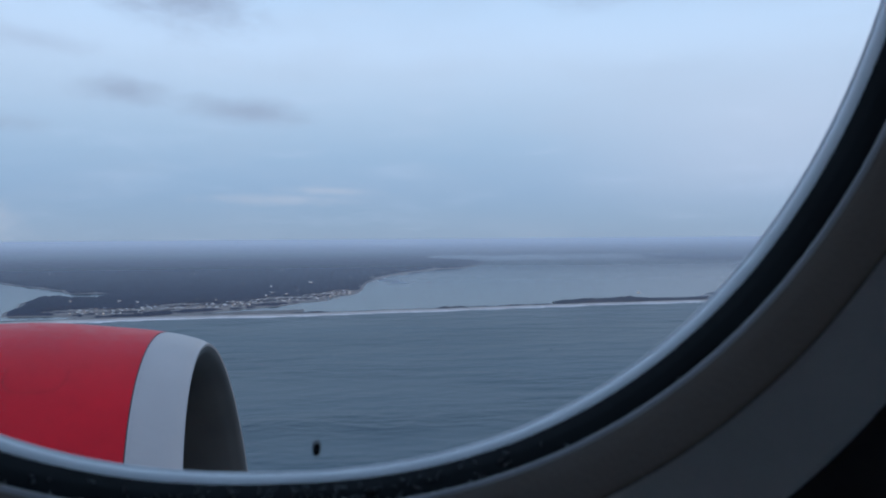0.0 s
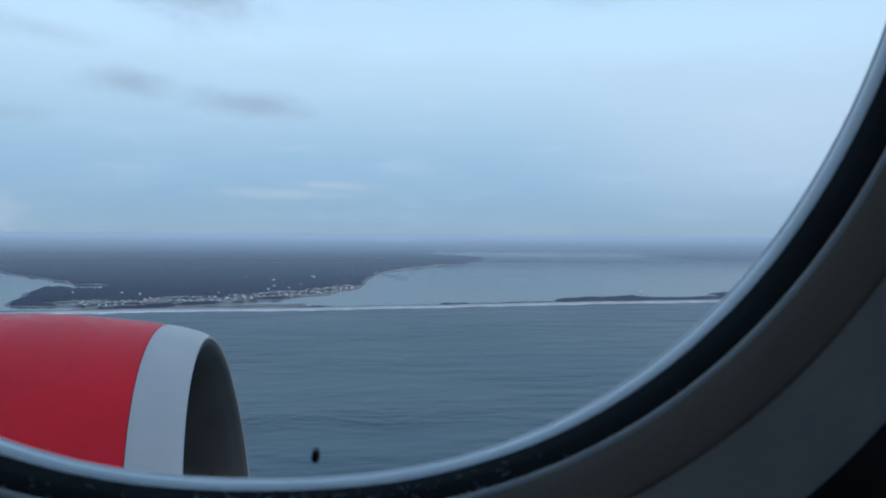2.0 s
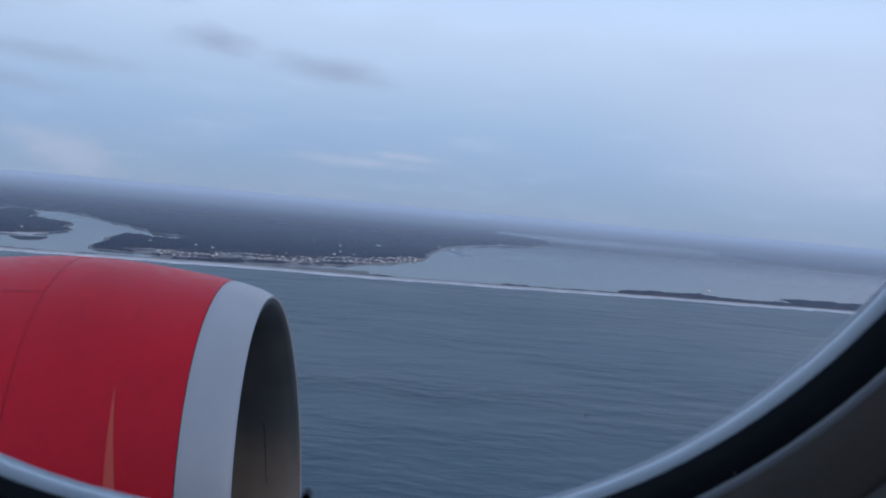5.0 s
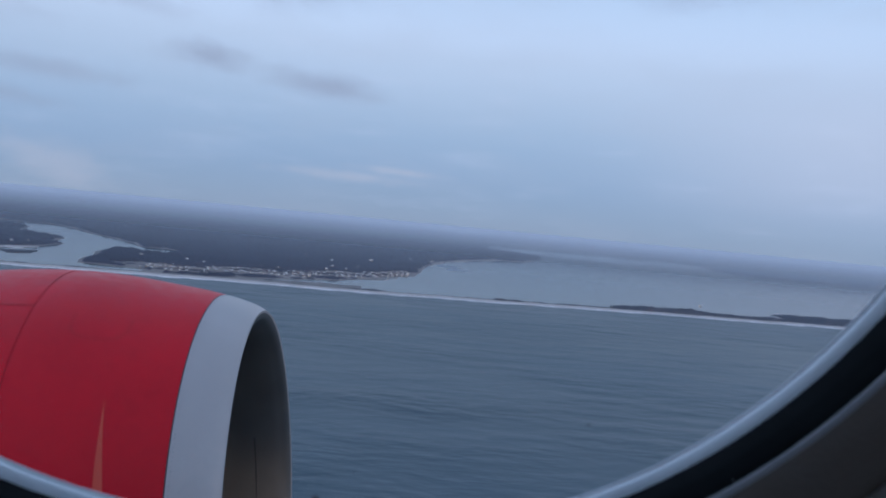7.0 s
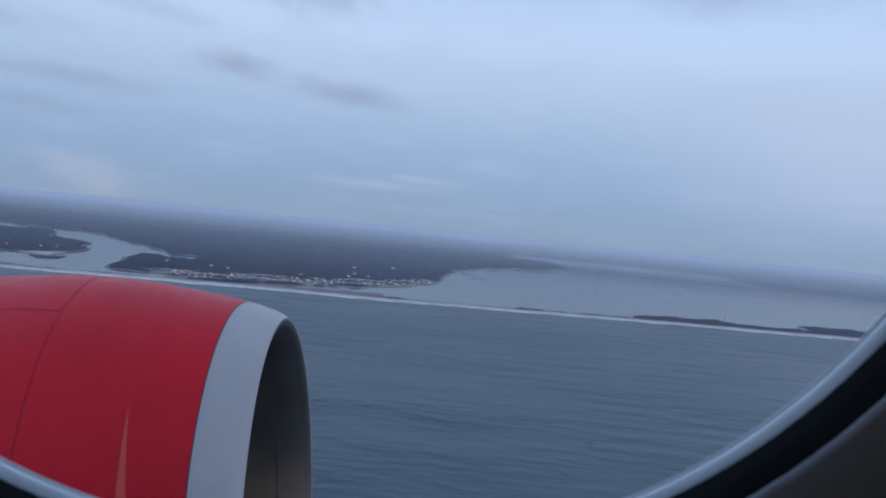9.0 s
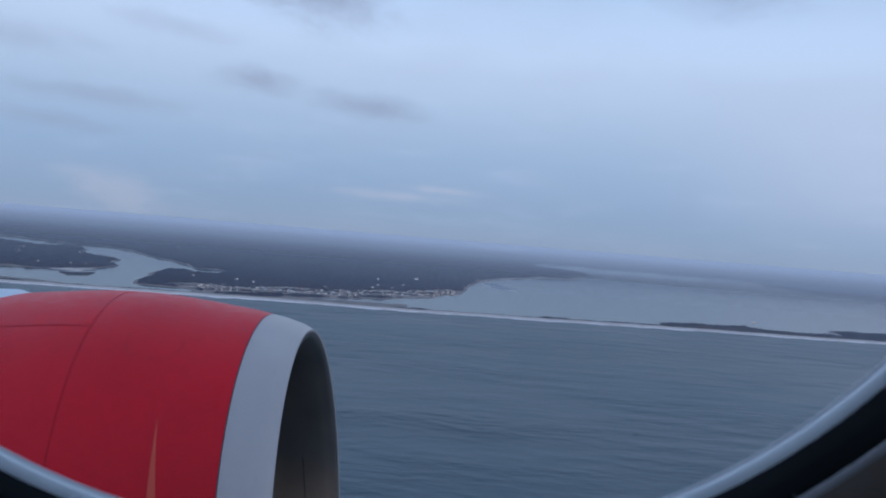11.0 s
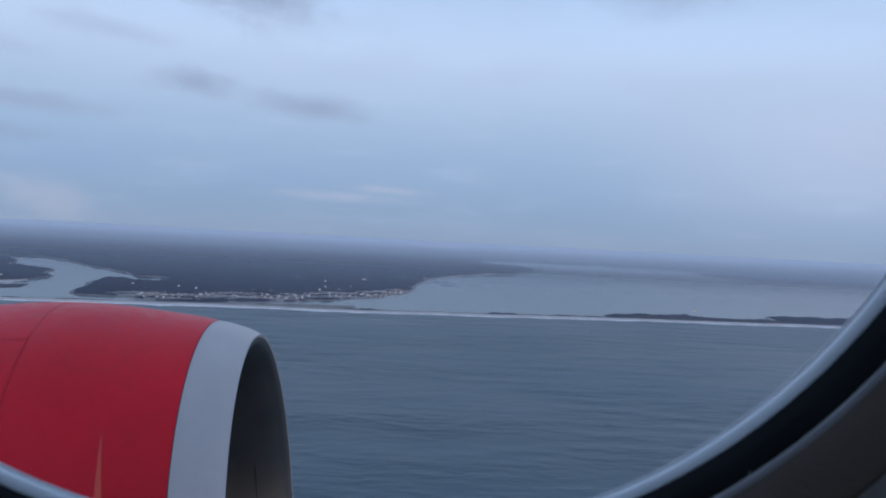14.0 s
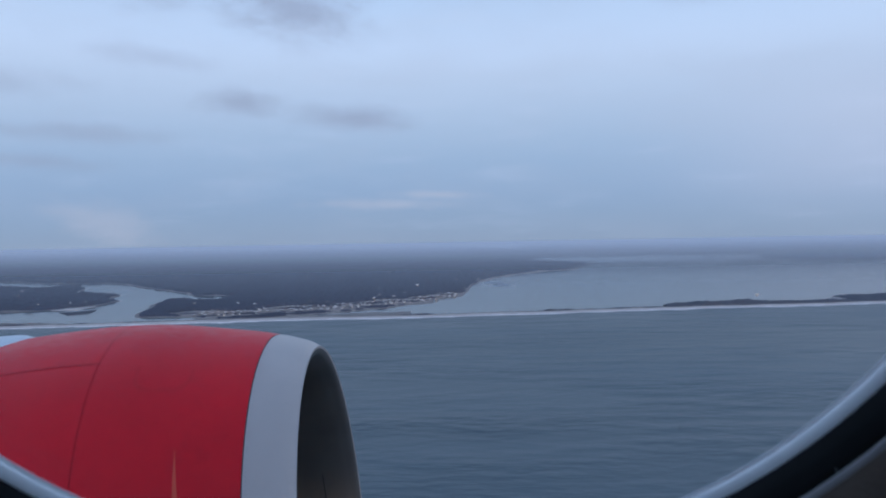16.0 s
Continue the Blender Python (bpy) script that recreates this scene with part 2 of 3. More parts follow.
# cabin pane: clear sheet with a faint gloss and a trace of smear
PANE = bpy.data.materials.new("clear_cabin_pane")
PANE.use_nodes = True
nt = PANE.node_tree
nt.nodes.remove(nt.nodes["Principled BSDF"])
out = nt.nodes["Material Output"]
tr = nt.nodes.new("ShaderNodeBsdfTransparent")
gl = nt.nodes.new("ShaderNodeBsdfGlossy")
gl.inputs["Roughness"].default_value = 0.02
df = nt.nodes.new("ShaderNodeBsdfTranslucent")
df.inputs[0].default_value = (0.8, 0.85, 0.9, 1)
co = nt.nodes.new("ShaderNodeTexCoord").outputs["Object"]
smear = span(nt, noise_tex(nt, co, 14, 6, 0.65), 0.45, 0.8, 0.004, 0.03)
m1 = nt.nodes.new("ShaderNodeMixShader")
nt.links.new(smear, m1.inputs[0])
nt.links.new(tr.outputs[0], m1.inputs[1])
nt.links.new(df.outputs[0], m1.inputs[2])
fr = nt.nodes.new("ShaderNodeFresnel")
fr.inputs[0].default_value = 1.25
m2 = nt.nodes.new("ShaderNodeMixShader")
nt.links.new(fr.outputs[0], m2.inputs[0])
nt.links.new(m1.outputs[0], m2.inputs[1])
nt.links.new(gl.outputs[0], m2.inputs[2])
nt.links.new(m2.outputs[0], out.inputs[0])


# ---- mesh helpers ----
def mesh_of(name, verts, faces, mat, smooth=True):
    d = bpy.data.meshes.new(name)
    d.from_pydata(verts, [], faces)
    d.materials.append(mat)
    d.polygons.foreach_set("use_smooth", [smooth] * len(d.polygons))
    d.update()
    return d


def part(name, data, parent, label=""):
    ob = new(name, data)
    ob.parent = parent
    if label:
        ob["label"] = label
    return ob


def empty(name, m):
    ob = new(name)
    ob.matrix_world = m
    return ob


def lathe(profile, segs=160, a0=0.0, a1=math.tau):
    """Faces of a profile (x, radius) turned about the x axis."""
    closed = abs(a1 - a0 - math.tau) < 1e-6
    n = segs if closed else segs + 1
    verts, faces = [], []
    for x, r in profile:
        for k in range(n):
            a = a0 + (a1 - a0) * k / segs
            verts.append((x, r * math.cos(a), r * math.sin(a)))
    for i in range(len(profile) - 1):
        for k in range(segs):
            j = (k + 1) % n
            faces.append((i * n + k, i * n + j, (i + 1) * n + j, (i + 1) * n + k))
    return verts, faces


def smooth_profile(points, per=8):
    """A Catmull-Rom curve through the points."""
    out = []
    p = [points[0]] + list(points) + [points[-1]]
    for i in range(1, len(p) - 2):
        for k in range(per):
            t = k / per
            out.append(tuple(0.5 * ((2 * p[i][c]) + (p[i + 1][c] - p[i - 1][c]) * t + (2 * p[i - 1][c] - 5 * p[i][c] + 4 * p[i + 1][c] - p[i + 2][c]) * t * t
                                    + (3 * p[i][c] - p[i - 1][c] - 3 * p[i + 1][c] + p[i + 2][c]) * t ** 3) for c in range(2)))
    out.append(points[-1])
    return out


def box(x0, x1, y0, y1, z0, z1):
    v = [(x, y, z) for x in (x0, x1) for y in (y0, y1) for z in (z0, z1)]
    return v, [(0, 1, 3, 2), (4, 6, 7, 5), (0, 4, 5, 1), (2, 3, 7, 6), (0, 2, 6, 4), (1, 5, 7, 3)]


# ---- sea and land ----
SHORE_Y, SHORE_SLOPE = 1773.0, 0.11     # the line of the outer beach


FAR = 4650.0      # where the haze closes the view


def build_sea():
    rings = [0.012, 0.04, 0.1, 0.18, 0.28, 0.4, 0.55, 0.75, 1.0]
    n = 240

    def edge(a):
        s, c = math.sin(a), math.cos(a)
        return FAR / c if c > 0.75 else 4800 + (6200 - 4800) * max(0.0, c) / 0.75
    ways = [(math.sin(k * math.tau / n), math.cos(k * math.tau / n), edge(k * math.tau / n)) for k in range(n)]
    verts = [(0, 0, 0)] + [(q * r * s, q * r * c, 0) for q in rings for s, c, r in ways]
    faces = [(0, 1 + (k + 1) % n, 1 + k) for k in range(n)]
    for i in range(len(rings) - 1):
        for k in range(n):
            a, c = 1 + i * n, 1 + (i + 1) * n
            faces.append((a + k, a + (k + 1) % n, c + (k + 1) % n, c + k))
    tagged(new("water", mesh_of("water", verts, faces, SEA)), "dark blue-grey sea with a light evening swell", "sea", kind="structure")


build_sea()

MAINLAND = [(-871, 1802), (-898, 1900), (-906, 1958), (-940, 2053), (-941, 2149), (-910, 2197), (-860, 2179), (-821, 2154), (-786, 2144), (-783, 2205), (-790, 2283), (-864, 2304),
            (-904, 2290), (-958, 2382), (-1039, 2457), (-1115, 2519), (-1218, 2590), (-1367, 2766), (-1475, 2825), (-1582, 2799), (-1754, 2864), (-2700, 3170), (-4300, 3700),
            (-3900, 5200), (620, 5200), (401, 4267), (292, 3685), (424, 3563), (562, 3457), (483, 3284), (429, 3166), (298, 3102), (168, 2956), (49, 2749), (7, 2575), (-10, 2448),
            (-14, 2303), (-43, 2180), (-100, 2115), (-111, 2028), (-178, 1980), (-233, 1924), (-395, 1832), (-517, 1757), (-640, 1751), (-712, 1785)]
WEST_ISLAND = [(-4000, 3300), (-2500, 2880), (-1760, 2700), (-1608, 2627), (-1539, 2687), (-1436, 2633), (-1384, 2486), (-1287, 2414), (-1168, 2348), (-1155, 2235), (-1087, 2186),
               (-1102, 2086), (-1129, 2010), (-1205, 1975), (-1345, 1935), (-2000, 1890), (-3300, 2000), (-4300, 2300)]
EAST_SHORE = [(1473, 3807), (1649, 3662), (1772, 3617), (2500, 3600), (3600, 3400), (3700, 3560), (2700, 3780), (2397, 3900), (1878, 3836), (1727, 3839)]
FAR_COAST = [(150, 4380), (1300, 4390), (2400, 4350), (3600, 4290), (5600, 4100), (5600, 5000), (100, 5000)]


def inside_by(poly, px, py):
    """Distance inside (positive) or outside the polygon, for arrays of places."""
    d2 = np.full(px.shape, 1e18)
    odd = np.zeros(px.shape, bool)
    for (ax, ay), (bx, by) in zip(poly, poly[1:] + poly[:1]):
        ex, ey = bx - ax, by - ay
        t = np.clip(((px - ax) * ex + (py - ay) * ey) / (ex * ex + ey * ey), 0, 1)
        d2 = np.minimum(d2, (px - ax - t * ex) ** 2 + (py - ay - t * ey) ** 2)
        cross = ((ay > py) != (by > py)) & (px < ex * (py - ay) / ((by - ay) or 1e-9) + ax)
        odd ^= cross
    return np.where(odd, 1, -1) * np.sqrt(d2)


def field(az0, az1, cols, r0, r1, rows):
    """Places on a fan in front of the aircraft's side, evenly spaced as distance foreshortens."""
    a = np.tan(np.radians(np.linspace(az0, az1, cols)))
    r = 1 / np.linspace(1 / r0, 1 / r1, rows)
    rr, aa = np.meshgrid(r, a, indexing="ij")
    return rr * aa, rr


def sheet(name, px, py, pz, keep, mat):
    """A mesh over the kept places of a fan."""
    rows, cols = px.shape
    cell = keep[:-1, :-1] | keep[1:, :-1] | keep[:-1, 1:] | keep[1:, 1:]
    i, j = np.nonzero(cell)
    quad = np.stack([i * cols + j, i * cols + j + 1, (i + 1) * cols + j + 1, (i + 1) * cols + j], 1)
    used, idx = np.unique(quad.ravel(), return_inverse=True)
    v = np.stack([px.ravel()[used], py.ravel()[used], pz.ravel()[used]], 1)
    return mesh_of(name, v.tolist(), idx.reshape(-1, 4).tolist(), mat)


def wobble(px, py, size, amount, seed):
    """Cheap smooth unevenness from summed sines, for arrays."""
    rng = np.random.RandomState(seed)
    out = np.zeros(px.shape)
    for o in range(5):
        for _ in range(4):
            k, th, ph = 2 ** o / size * rng.uniform(0.7, 1.4), rng.uniform(0, 6.28), rng.uniform(0, 6.28)
            out += np.sin((px * np.cos(th) + py * np.sin(th)) * k * 6.28 + ph) * 0.5 ** o
    return out * amount / 3.0


def rise(y):
    """How far the country climbs inland, towards the low hills on the horizon."""
    return 50 * np.clip((y - 2900) / 1740, 0, 1) ** 1.6


def build_land(name, poly, label, fan, tree, seed, fringe=14.0, ragged=22.0, town=None, slope=0.05, woods=None):
    px, py = field(*fan)
    rad = py
    d = inside_by(poly, px, py) + wobble(px, py, 260, ragged, seed)
    keep = (d > 0) & (rad < 4635)
    climb = np.minimum(rise(rad), np.maximum(0, d) * slope)
    ground = np.where(d > 0, 0.6 + np.minimum(2.5, d * 0.04) + climb, -0.5)
    tagged(new("ground_" + name, sheet(name + "_ground", px, py, ground, keep, MARSH)), "tan marsh and sand edge of the " + label, "shore", kind="structure")
    # woodland canopy with an uneven edge
    wood = d - fringe - 16 * np.maximum(0, wobble(px, py, 120, 1.0, seed + 1))
    rng = np.random.RandomState(seed + 2)
    crown = tree * (0.75 + 0.25 * wobble(px, py, 60, 1.0, seed + 3) + 0.15 * rng.standard_normal(px.shape).clip(-1.5, 1.5))
    if town:
        near = np.full(px.shape, 1e9)
        for (ax, ay), (bx, by) in zip(town, town[1:]):
            t = np.clip(((px - ax) * (bx - ax) + (py - ay) * (by - ay)) / ((bx - ax) ** 2 + (by - ay) ** 2), 0, 1)
            near = np.minimum(near, np.hypot(px - ax - t * (bx - ax), py - ay - t * (by - ay)))
        open_part = np.clip((105 - near) / 65, 0, 1)
        crown *= 1 - 0.62 * open_part
        wood = np.where((open_part > 0.2) & (wobble(px, py, 70, 1.0, seed + 8) > 0.55 - 1.1 * open_part), -1.0, wood)
    edge = np.clip(wood / 18, 0, 1) ** 0.5
    top = np.where(wood > 0, np.maximum(1.5, 2 + crown * edge), 0.3)
    roll = 2 * np.clip((rad - 2500) / 1800, 0, 1) * (1 + 0.5 * wobble(px, py, 900, 1.0, seed + 4))
    keep2 = (wood > 0) & (rad < 4635)
    tagged(new("woodland_" + name, sheet(name + "_woods", px, py, top + np.maximum(0, roll) + climb, keep2, woods or FOREST)), "dark leafless evening woodland covering the " + label, "woodland", kind="stuff")


SHORE = [(-717, 1841), (-640, 1827), (-489, 1905), (-413, 1910), (-329, 1950), (-246, 2022), (-140, 2101), (-61, 2204)]     # the line of the shore town
build_land("mainland", MAINLAND, "mainland behind the beach", (-50, 14, 620, 1740, 4650, 230), 10.0, 11, fringe=10.0, ragged=9.0, town=SHORE)
build_land("west_island", WEST_ISLAND, "low island by the inlet", (-60, -22, 340, 1800, 3500, 150), 9.0, 23, fringe=8.0, ragged=10.0)
# the two far shores take the woods colour already paled for haze
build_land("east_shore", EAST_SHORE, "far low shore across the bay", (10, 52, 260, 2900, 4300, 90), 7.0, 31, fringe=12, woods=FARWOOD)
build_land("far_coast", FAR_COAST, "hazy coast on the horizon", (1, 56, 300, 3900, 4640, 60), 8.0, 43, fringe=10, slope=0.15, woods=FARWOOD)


def build_beach():
    """The straight outer beach: sand, then a back strip of grass, with surf along the sea side."""
    xs = np.linspace(-3600, 3300, 1500)
    line = SHORE_Y + SHORE_SLOPE * xs + wobble(xs, xs * 0, 900, 9, 71) + wobble(xs, xs * 0, 150, 2.5, 72)
    width = 26 + wobble(xs, xs * 0, 700, 9, 73) + 40 * np.clip((xs - 1000) / 200, 0, 1)

    def strip(name, lanes, mat):
        rows = len(lanes)
        v = [(float(x), float(l + off(k)), float(z)) for off, z in lanes for k, (x, l) in enumerate(zip(xs, line))]
        n = len(xs)
        fc = [(r * n + k, r * n + k + 1, (r + 1) * n + k + 1, (r + 1) * n + k) for r in range(rows - 1) for k in range(n - 1)]
        return mesh_of(name, v, fc, mat)
    sand = strip("beach", [(lambda k: -3.0, -0.3), (lambda k: 6.0, 0.8), (lambda k: 14.0, 1.8), (lambda k: 15.0 + width[k] * 0.3, 2.2), (lambda k: 16.0 + width[k] * 0.45, 0.4)], SAND)
    back = strip("dune_back", [(lambda k: 12.0 + width[k] * 0.3, 0.9), (lambda k: 15.0 + width[k] * 0.42, 2.9), (lambda k: 18.0 + width[k] * 0.7, 2.0), (lambda k: 22.0 + width[k], -0.4)], MARSH)
    tagged(new("ground_dune_back", back), "narrow strip of brown dune grass behind the beach", "dune", kind="structure")
    tagged(new("ground_outer_beach", sand), "long straight pale sandy barrier beach", "beach", kind="structure")
    ragged = wobble(xs, xs * 0, 60, 5.0, 74) + wobble(xs, xs * 0, 17, 3.0, 75)
    surf = strip("surf", [(lambda k: -15.0 - max(-5.0, ragged[k] * 1.4), 0.12), (lambda k: -5.0, 0.9), (lambda k: 2.0 + ragged[k] * 0.3, 0.75)], FOAM)
    tagged(new("surf", surf), "white line of breaking surf along the beach", "surf", kind="stuff")
    return xs, line, width


BX, BLINE, BWIDTH = build_beach()


def beach_at(x):
    return float(np.interp(x, BX, BLINE)), float(np.interp(x, BX, BWIDTH))


def build_dunes(name, x0, x1, deep, tall, label, seed):
    """Scrub and low trees standing on the back of the outer beach."""
    cols, rows = max(12, int((x1 - x0) / 5)), max(6, int(deep / 6))
    xs = np.linspace(x0, x1, cols)
    rng = np.random.RandomState(seed)
    base = np.array([beach_at(x)[0] for x in xs]) + 20
    px, t = np.meshgrid(xs, np.linspace(0, 1, rows))
    py = base[None, :] + t * deep
    shape = np.sin(np.clip(t, 0.0, 1) * np.pi) ** 0.4 * np.sin(np.clip((px - x0) / (x1 - x0), 0.002, 0.998) * np.pi) ** 0.35
    pz = shape * tall * (0.72 + 0.3 * wobble(px, py, 90, 1.0, seed) + 0.2 * rng.standard_normal(px.shape).clip(-1.5, 1.5)) + 1.2
    pz[shape < 0.12] = 0.3
    tagged(new(name, sheet(name, px, py, np.maximum(0.3, pz), np.ones(px.shape, bool), SCRUB)), label, "scrub", kind="stuff")


for x0, x1, deep, tall, label in ((-190, -90, 18, 4.0, "low dark scrub on the back of the beach"), (178, 258, 26, 6.0, "dark dune scrub on the outer beach"),
                                  (262, 505, 24, 3.2, "low grass and scrub along the dune ridge"), (500, 830, 70, 10.5, "dark clump of trees on the barrier island"),
                                  (740, 1010, 60, 6.5, "low trees along the barrier island"), (1005, 1700, 150, 10.5, "broad wooded end of the barrier island"),
                                  (-1160, -1080, 20, 4.0, "low dark scrub on the back of the beach"), (-980, -930, 18, 3.0, "low dark scrub on the back of the beach"), (-860, -700, 16, 2.5, "low grass along the back beach")):
    build_dunes("dune_scrub", x0, x1, deep, tall, label, int(x0 + 4000))

# pale sheet hung over the sea to paint in evening haze, more opaque with distance
HAZE = bpy.data.materials.new("evening_haze_sheet")
HAZE.use_nodes = True
nt = HAZE.node_tree
nt.nodes.remove(nt.nodes["Principled BSDF"])
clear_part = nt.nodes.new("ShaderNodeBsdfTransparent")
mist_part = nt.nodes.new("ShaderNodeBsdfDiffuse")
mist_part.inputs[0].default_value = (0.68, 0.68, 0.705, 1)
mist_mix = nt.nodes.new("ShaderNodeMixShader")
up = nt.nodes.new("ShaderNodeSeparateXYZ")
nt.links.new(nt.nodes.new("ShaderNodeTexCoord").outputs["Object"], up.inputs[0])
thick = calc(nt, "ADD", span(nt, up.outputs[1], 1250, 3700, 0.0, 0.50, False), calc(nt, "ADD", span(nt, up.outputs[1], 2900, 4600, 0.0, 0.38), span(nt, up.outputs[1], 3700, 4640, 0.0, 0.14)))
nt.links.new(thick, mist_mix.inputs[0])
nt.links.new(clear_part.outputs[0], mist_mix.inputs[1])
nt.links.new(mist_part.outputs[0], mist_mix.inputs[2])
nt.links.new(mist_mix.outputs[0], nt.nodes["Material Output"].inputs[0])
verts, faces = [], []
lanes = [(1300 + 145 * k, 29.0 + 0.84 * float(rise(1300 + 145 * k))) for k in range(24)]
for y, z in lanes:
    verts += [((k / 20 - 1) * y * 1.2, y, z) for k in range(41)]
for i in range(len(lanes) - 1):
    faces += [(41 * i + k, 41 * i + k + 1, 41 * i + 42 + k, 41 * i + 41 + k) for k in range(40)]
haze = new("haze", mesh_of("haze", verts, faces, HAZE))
tagged(haze, "pale sheet standing in for haze over the distant sea", "haze", kind="stuff")

# mud and marsh flats between town and outer beach, and sand spits
def flat_patch(name, poly, mat, z, label, seed, ragged=12):
    xs, ys = [p[0] for p in poly], [p[1] for p in poly]
    px, py = np.meshgrid(np.linspace(min(xs) - 30, max(xs) + 30, 90), np.linspace(min(ys) - 30, max(ys) + 30, 60))
    d = inside_by(poly, px, py) + wobble(px, py, 140, ragged, seed)
    tagged(new(name, sheet(name, px, py, np.where(d > 0, z + np.minimum(0.5, d * 0.02), -0.4), d > 0, mat)), label, "shore", kind="structure")


flat_patch("ground_marsh_flat", [(-700, 1712), (-380, 1752), (-160, 1790), (-170, 1850), (-330, 1830), (-560, 1770), (-700, 1770)], MARSH, 0.5, "tan tidal marsh flat behind the beach", 81)
flat_patch("ground_point_sand", [(7, 2575), (49, 2749), (168, 2956), (298, 3102), (429, 3166), (483, 3284), (505, 3270), (445, 3135), (305, 3065), (185, 2915), (70, 2730), (24, 2570)], TANSAND, 0.6, "pale sand round the headland", 82, 7)
flat_patch("ground_inlet_bar", [(48, 2660), (110, 2635), (140, 2470), (95, 2465), (52, 2575)], SHOAL, 0.15, "white shoal of breaking water off the headland", 83, 20)
flat_patch("ground_west_marsh", [(-1700, 1690), (-1250, 1670), (-1000, 1690), (-1010, 1725), (-1300, 1745), (-1700, 1800)], MARSH, 0.5, "tan marsh flat behind the beach by the inlet", 86, 12)
flat_patch("scrub_islet", [(-1125, 1915), (-1050, 1960), (-1040, 1900), (-1080, 1868)], SCRUB, 1.6, "low dark scrub islet in the inlet", 87, 6)
flat_patch("ground_west_spit", [(-1210, 1995), (-1156, 2040), (-1100, 2048), (-1108, 1975), (-1160, 1965)], SAND, 0.6, "pale sand spit by the inlet", 84, 8)
flat_patch("ground_island_bar", [(1400, 3950), (1529, 3900), (1570, 3950), (1440, 3995)], SAND, 0.5, "thin pale sand bar across the bay", 85, 6)
flat_patch("ground_island_notch", [(870, 1940), (1000, 1975), (1080, 2040), (1100, 2110), (1040, 2080), (950, 1985)], SAND, 0.5, "pale sand flat in a notch of the barrier island", 88, 8)


# ---- houses ----
def house_meshes(kind):
    """Wall and roof meshes of four house shapes, unit metres on the ground."""
    w, d, h, r = ((5.0, 4.4, 2.3, 1.2), (6.4, 4.4, 2.4, 1.2), (4.2, 4.2, 3.0, 1.2), (8, 5, 2.6, 0.3))[kind]
    wall_v, wall_f = box(-w / 2, w / 2, -d / 2, d / 2, 0, h)
    if kind == 3:
        roof = box(-w / 2 - 0.3, w / 2 + 0.3, -d / 2 - 0.3, d / 2 + 0.3, h, h + r)
    else:
        e = 0.5
        roof = ([(-w / 2 - e, -d / 2 - e, h - 0.1), (w / 2 + e, -d / 2 - e, h - 0.1), (w / 2 + e, d / 2 + e, h - 0.1), (-w / 2 - e, d / 2 + e, h - 0.1),
                 (-w / 2 - e, 0, h + r), (w / 2 + e, 0, h + r)], [(0, 1, 5, 4), (2, 3, 4, 5), (0, 4, 3), (1, 2, 5), (0, 3, 2, 1)])
    panes = []
    for n in range(3):
        x = -w / 2 + w * (n + 0.5) / 3
        panes.append(box(x - 0.6, x + 0.6, -d / 2 - 0.06, -d / 2 + 0.02, h * 0.4, h * 0.4 + 1.4))
    return (wall_v, wall_f), roof, panes


HOUSES = {}
NAMES = (("white", "tan", "grey"), ("grey shingle", "brown shingle", "pale flat"))


def make_house(kind, wall, roof, m):
    key = (kind, wall, roof)
    if key in HOUSES:
        return copy_thing(HOUSES[key], m)
    (wv, wf), (rv, rf), panes = house_meshes(kind)
    h = empty("house", m)
    part("wall", mesh_of("house_wall", wv, wf, WALLS[wall], False), h)
    part("roof", mesh_of("house_roof", rv, rf, ROOFS[roof], False), h)
    for pv, pf in panes:
        part("window", mesh_of("house_window", pv, pf, DARKGLASS, False), h)
    tagged(h, "%s seaside house with a %s roof" % (NAMES[0][wall], NAMES[1][roof]), "house", "houses of the shore town")
    HOUSES[key] = h
    return h


rng = random.Random(5)


def along_shore(t):
    t = max(0.0, min(0.9999, t)) * (len(SHORE) - 1)
    i = int(t)
    k = t - i
    return SHORE[i][0] + (SHORE[i + 1][0] - SHORE[i][0]) * k, SHORE[i][1] + (SHORE[i + 1][1] - SHORE[i][1]) * k


spots = []
while len(spots) < 210:
    t = rng.random() ** 0.85
    x, y = along_shore(t)
    back = -28 + rng.random() ** 1.4 * 120 * (1.0 - 0.3 * t)
    x += rng.uniform(-14, 14) - back * 0.25 * (t > 0.5)
    y += back
    if all((x - a) ** 2 + (y - c) ** 2 > 15 ** 2 for a, c in spots):
        spots.append((x, y))
for x, y in spots:
    kind = rng.choice((0, 0, 1, 1, 2, 2, 3))
    wall = rng.choice((0, 0, 0, 0, 1, 2))
    make_house(kind, wall, 2 if kind == 3 else rng.choice((0, 1, 2, 2)), pose(x, y, 2.2, 0, 0, rng.uniform(-40, 40)))
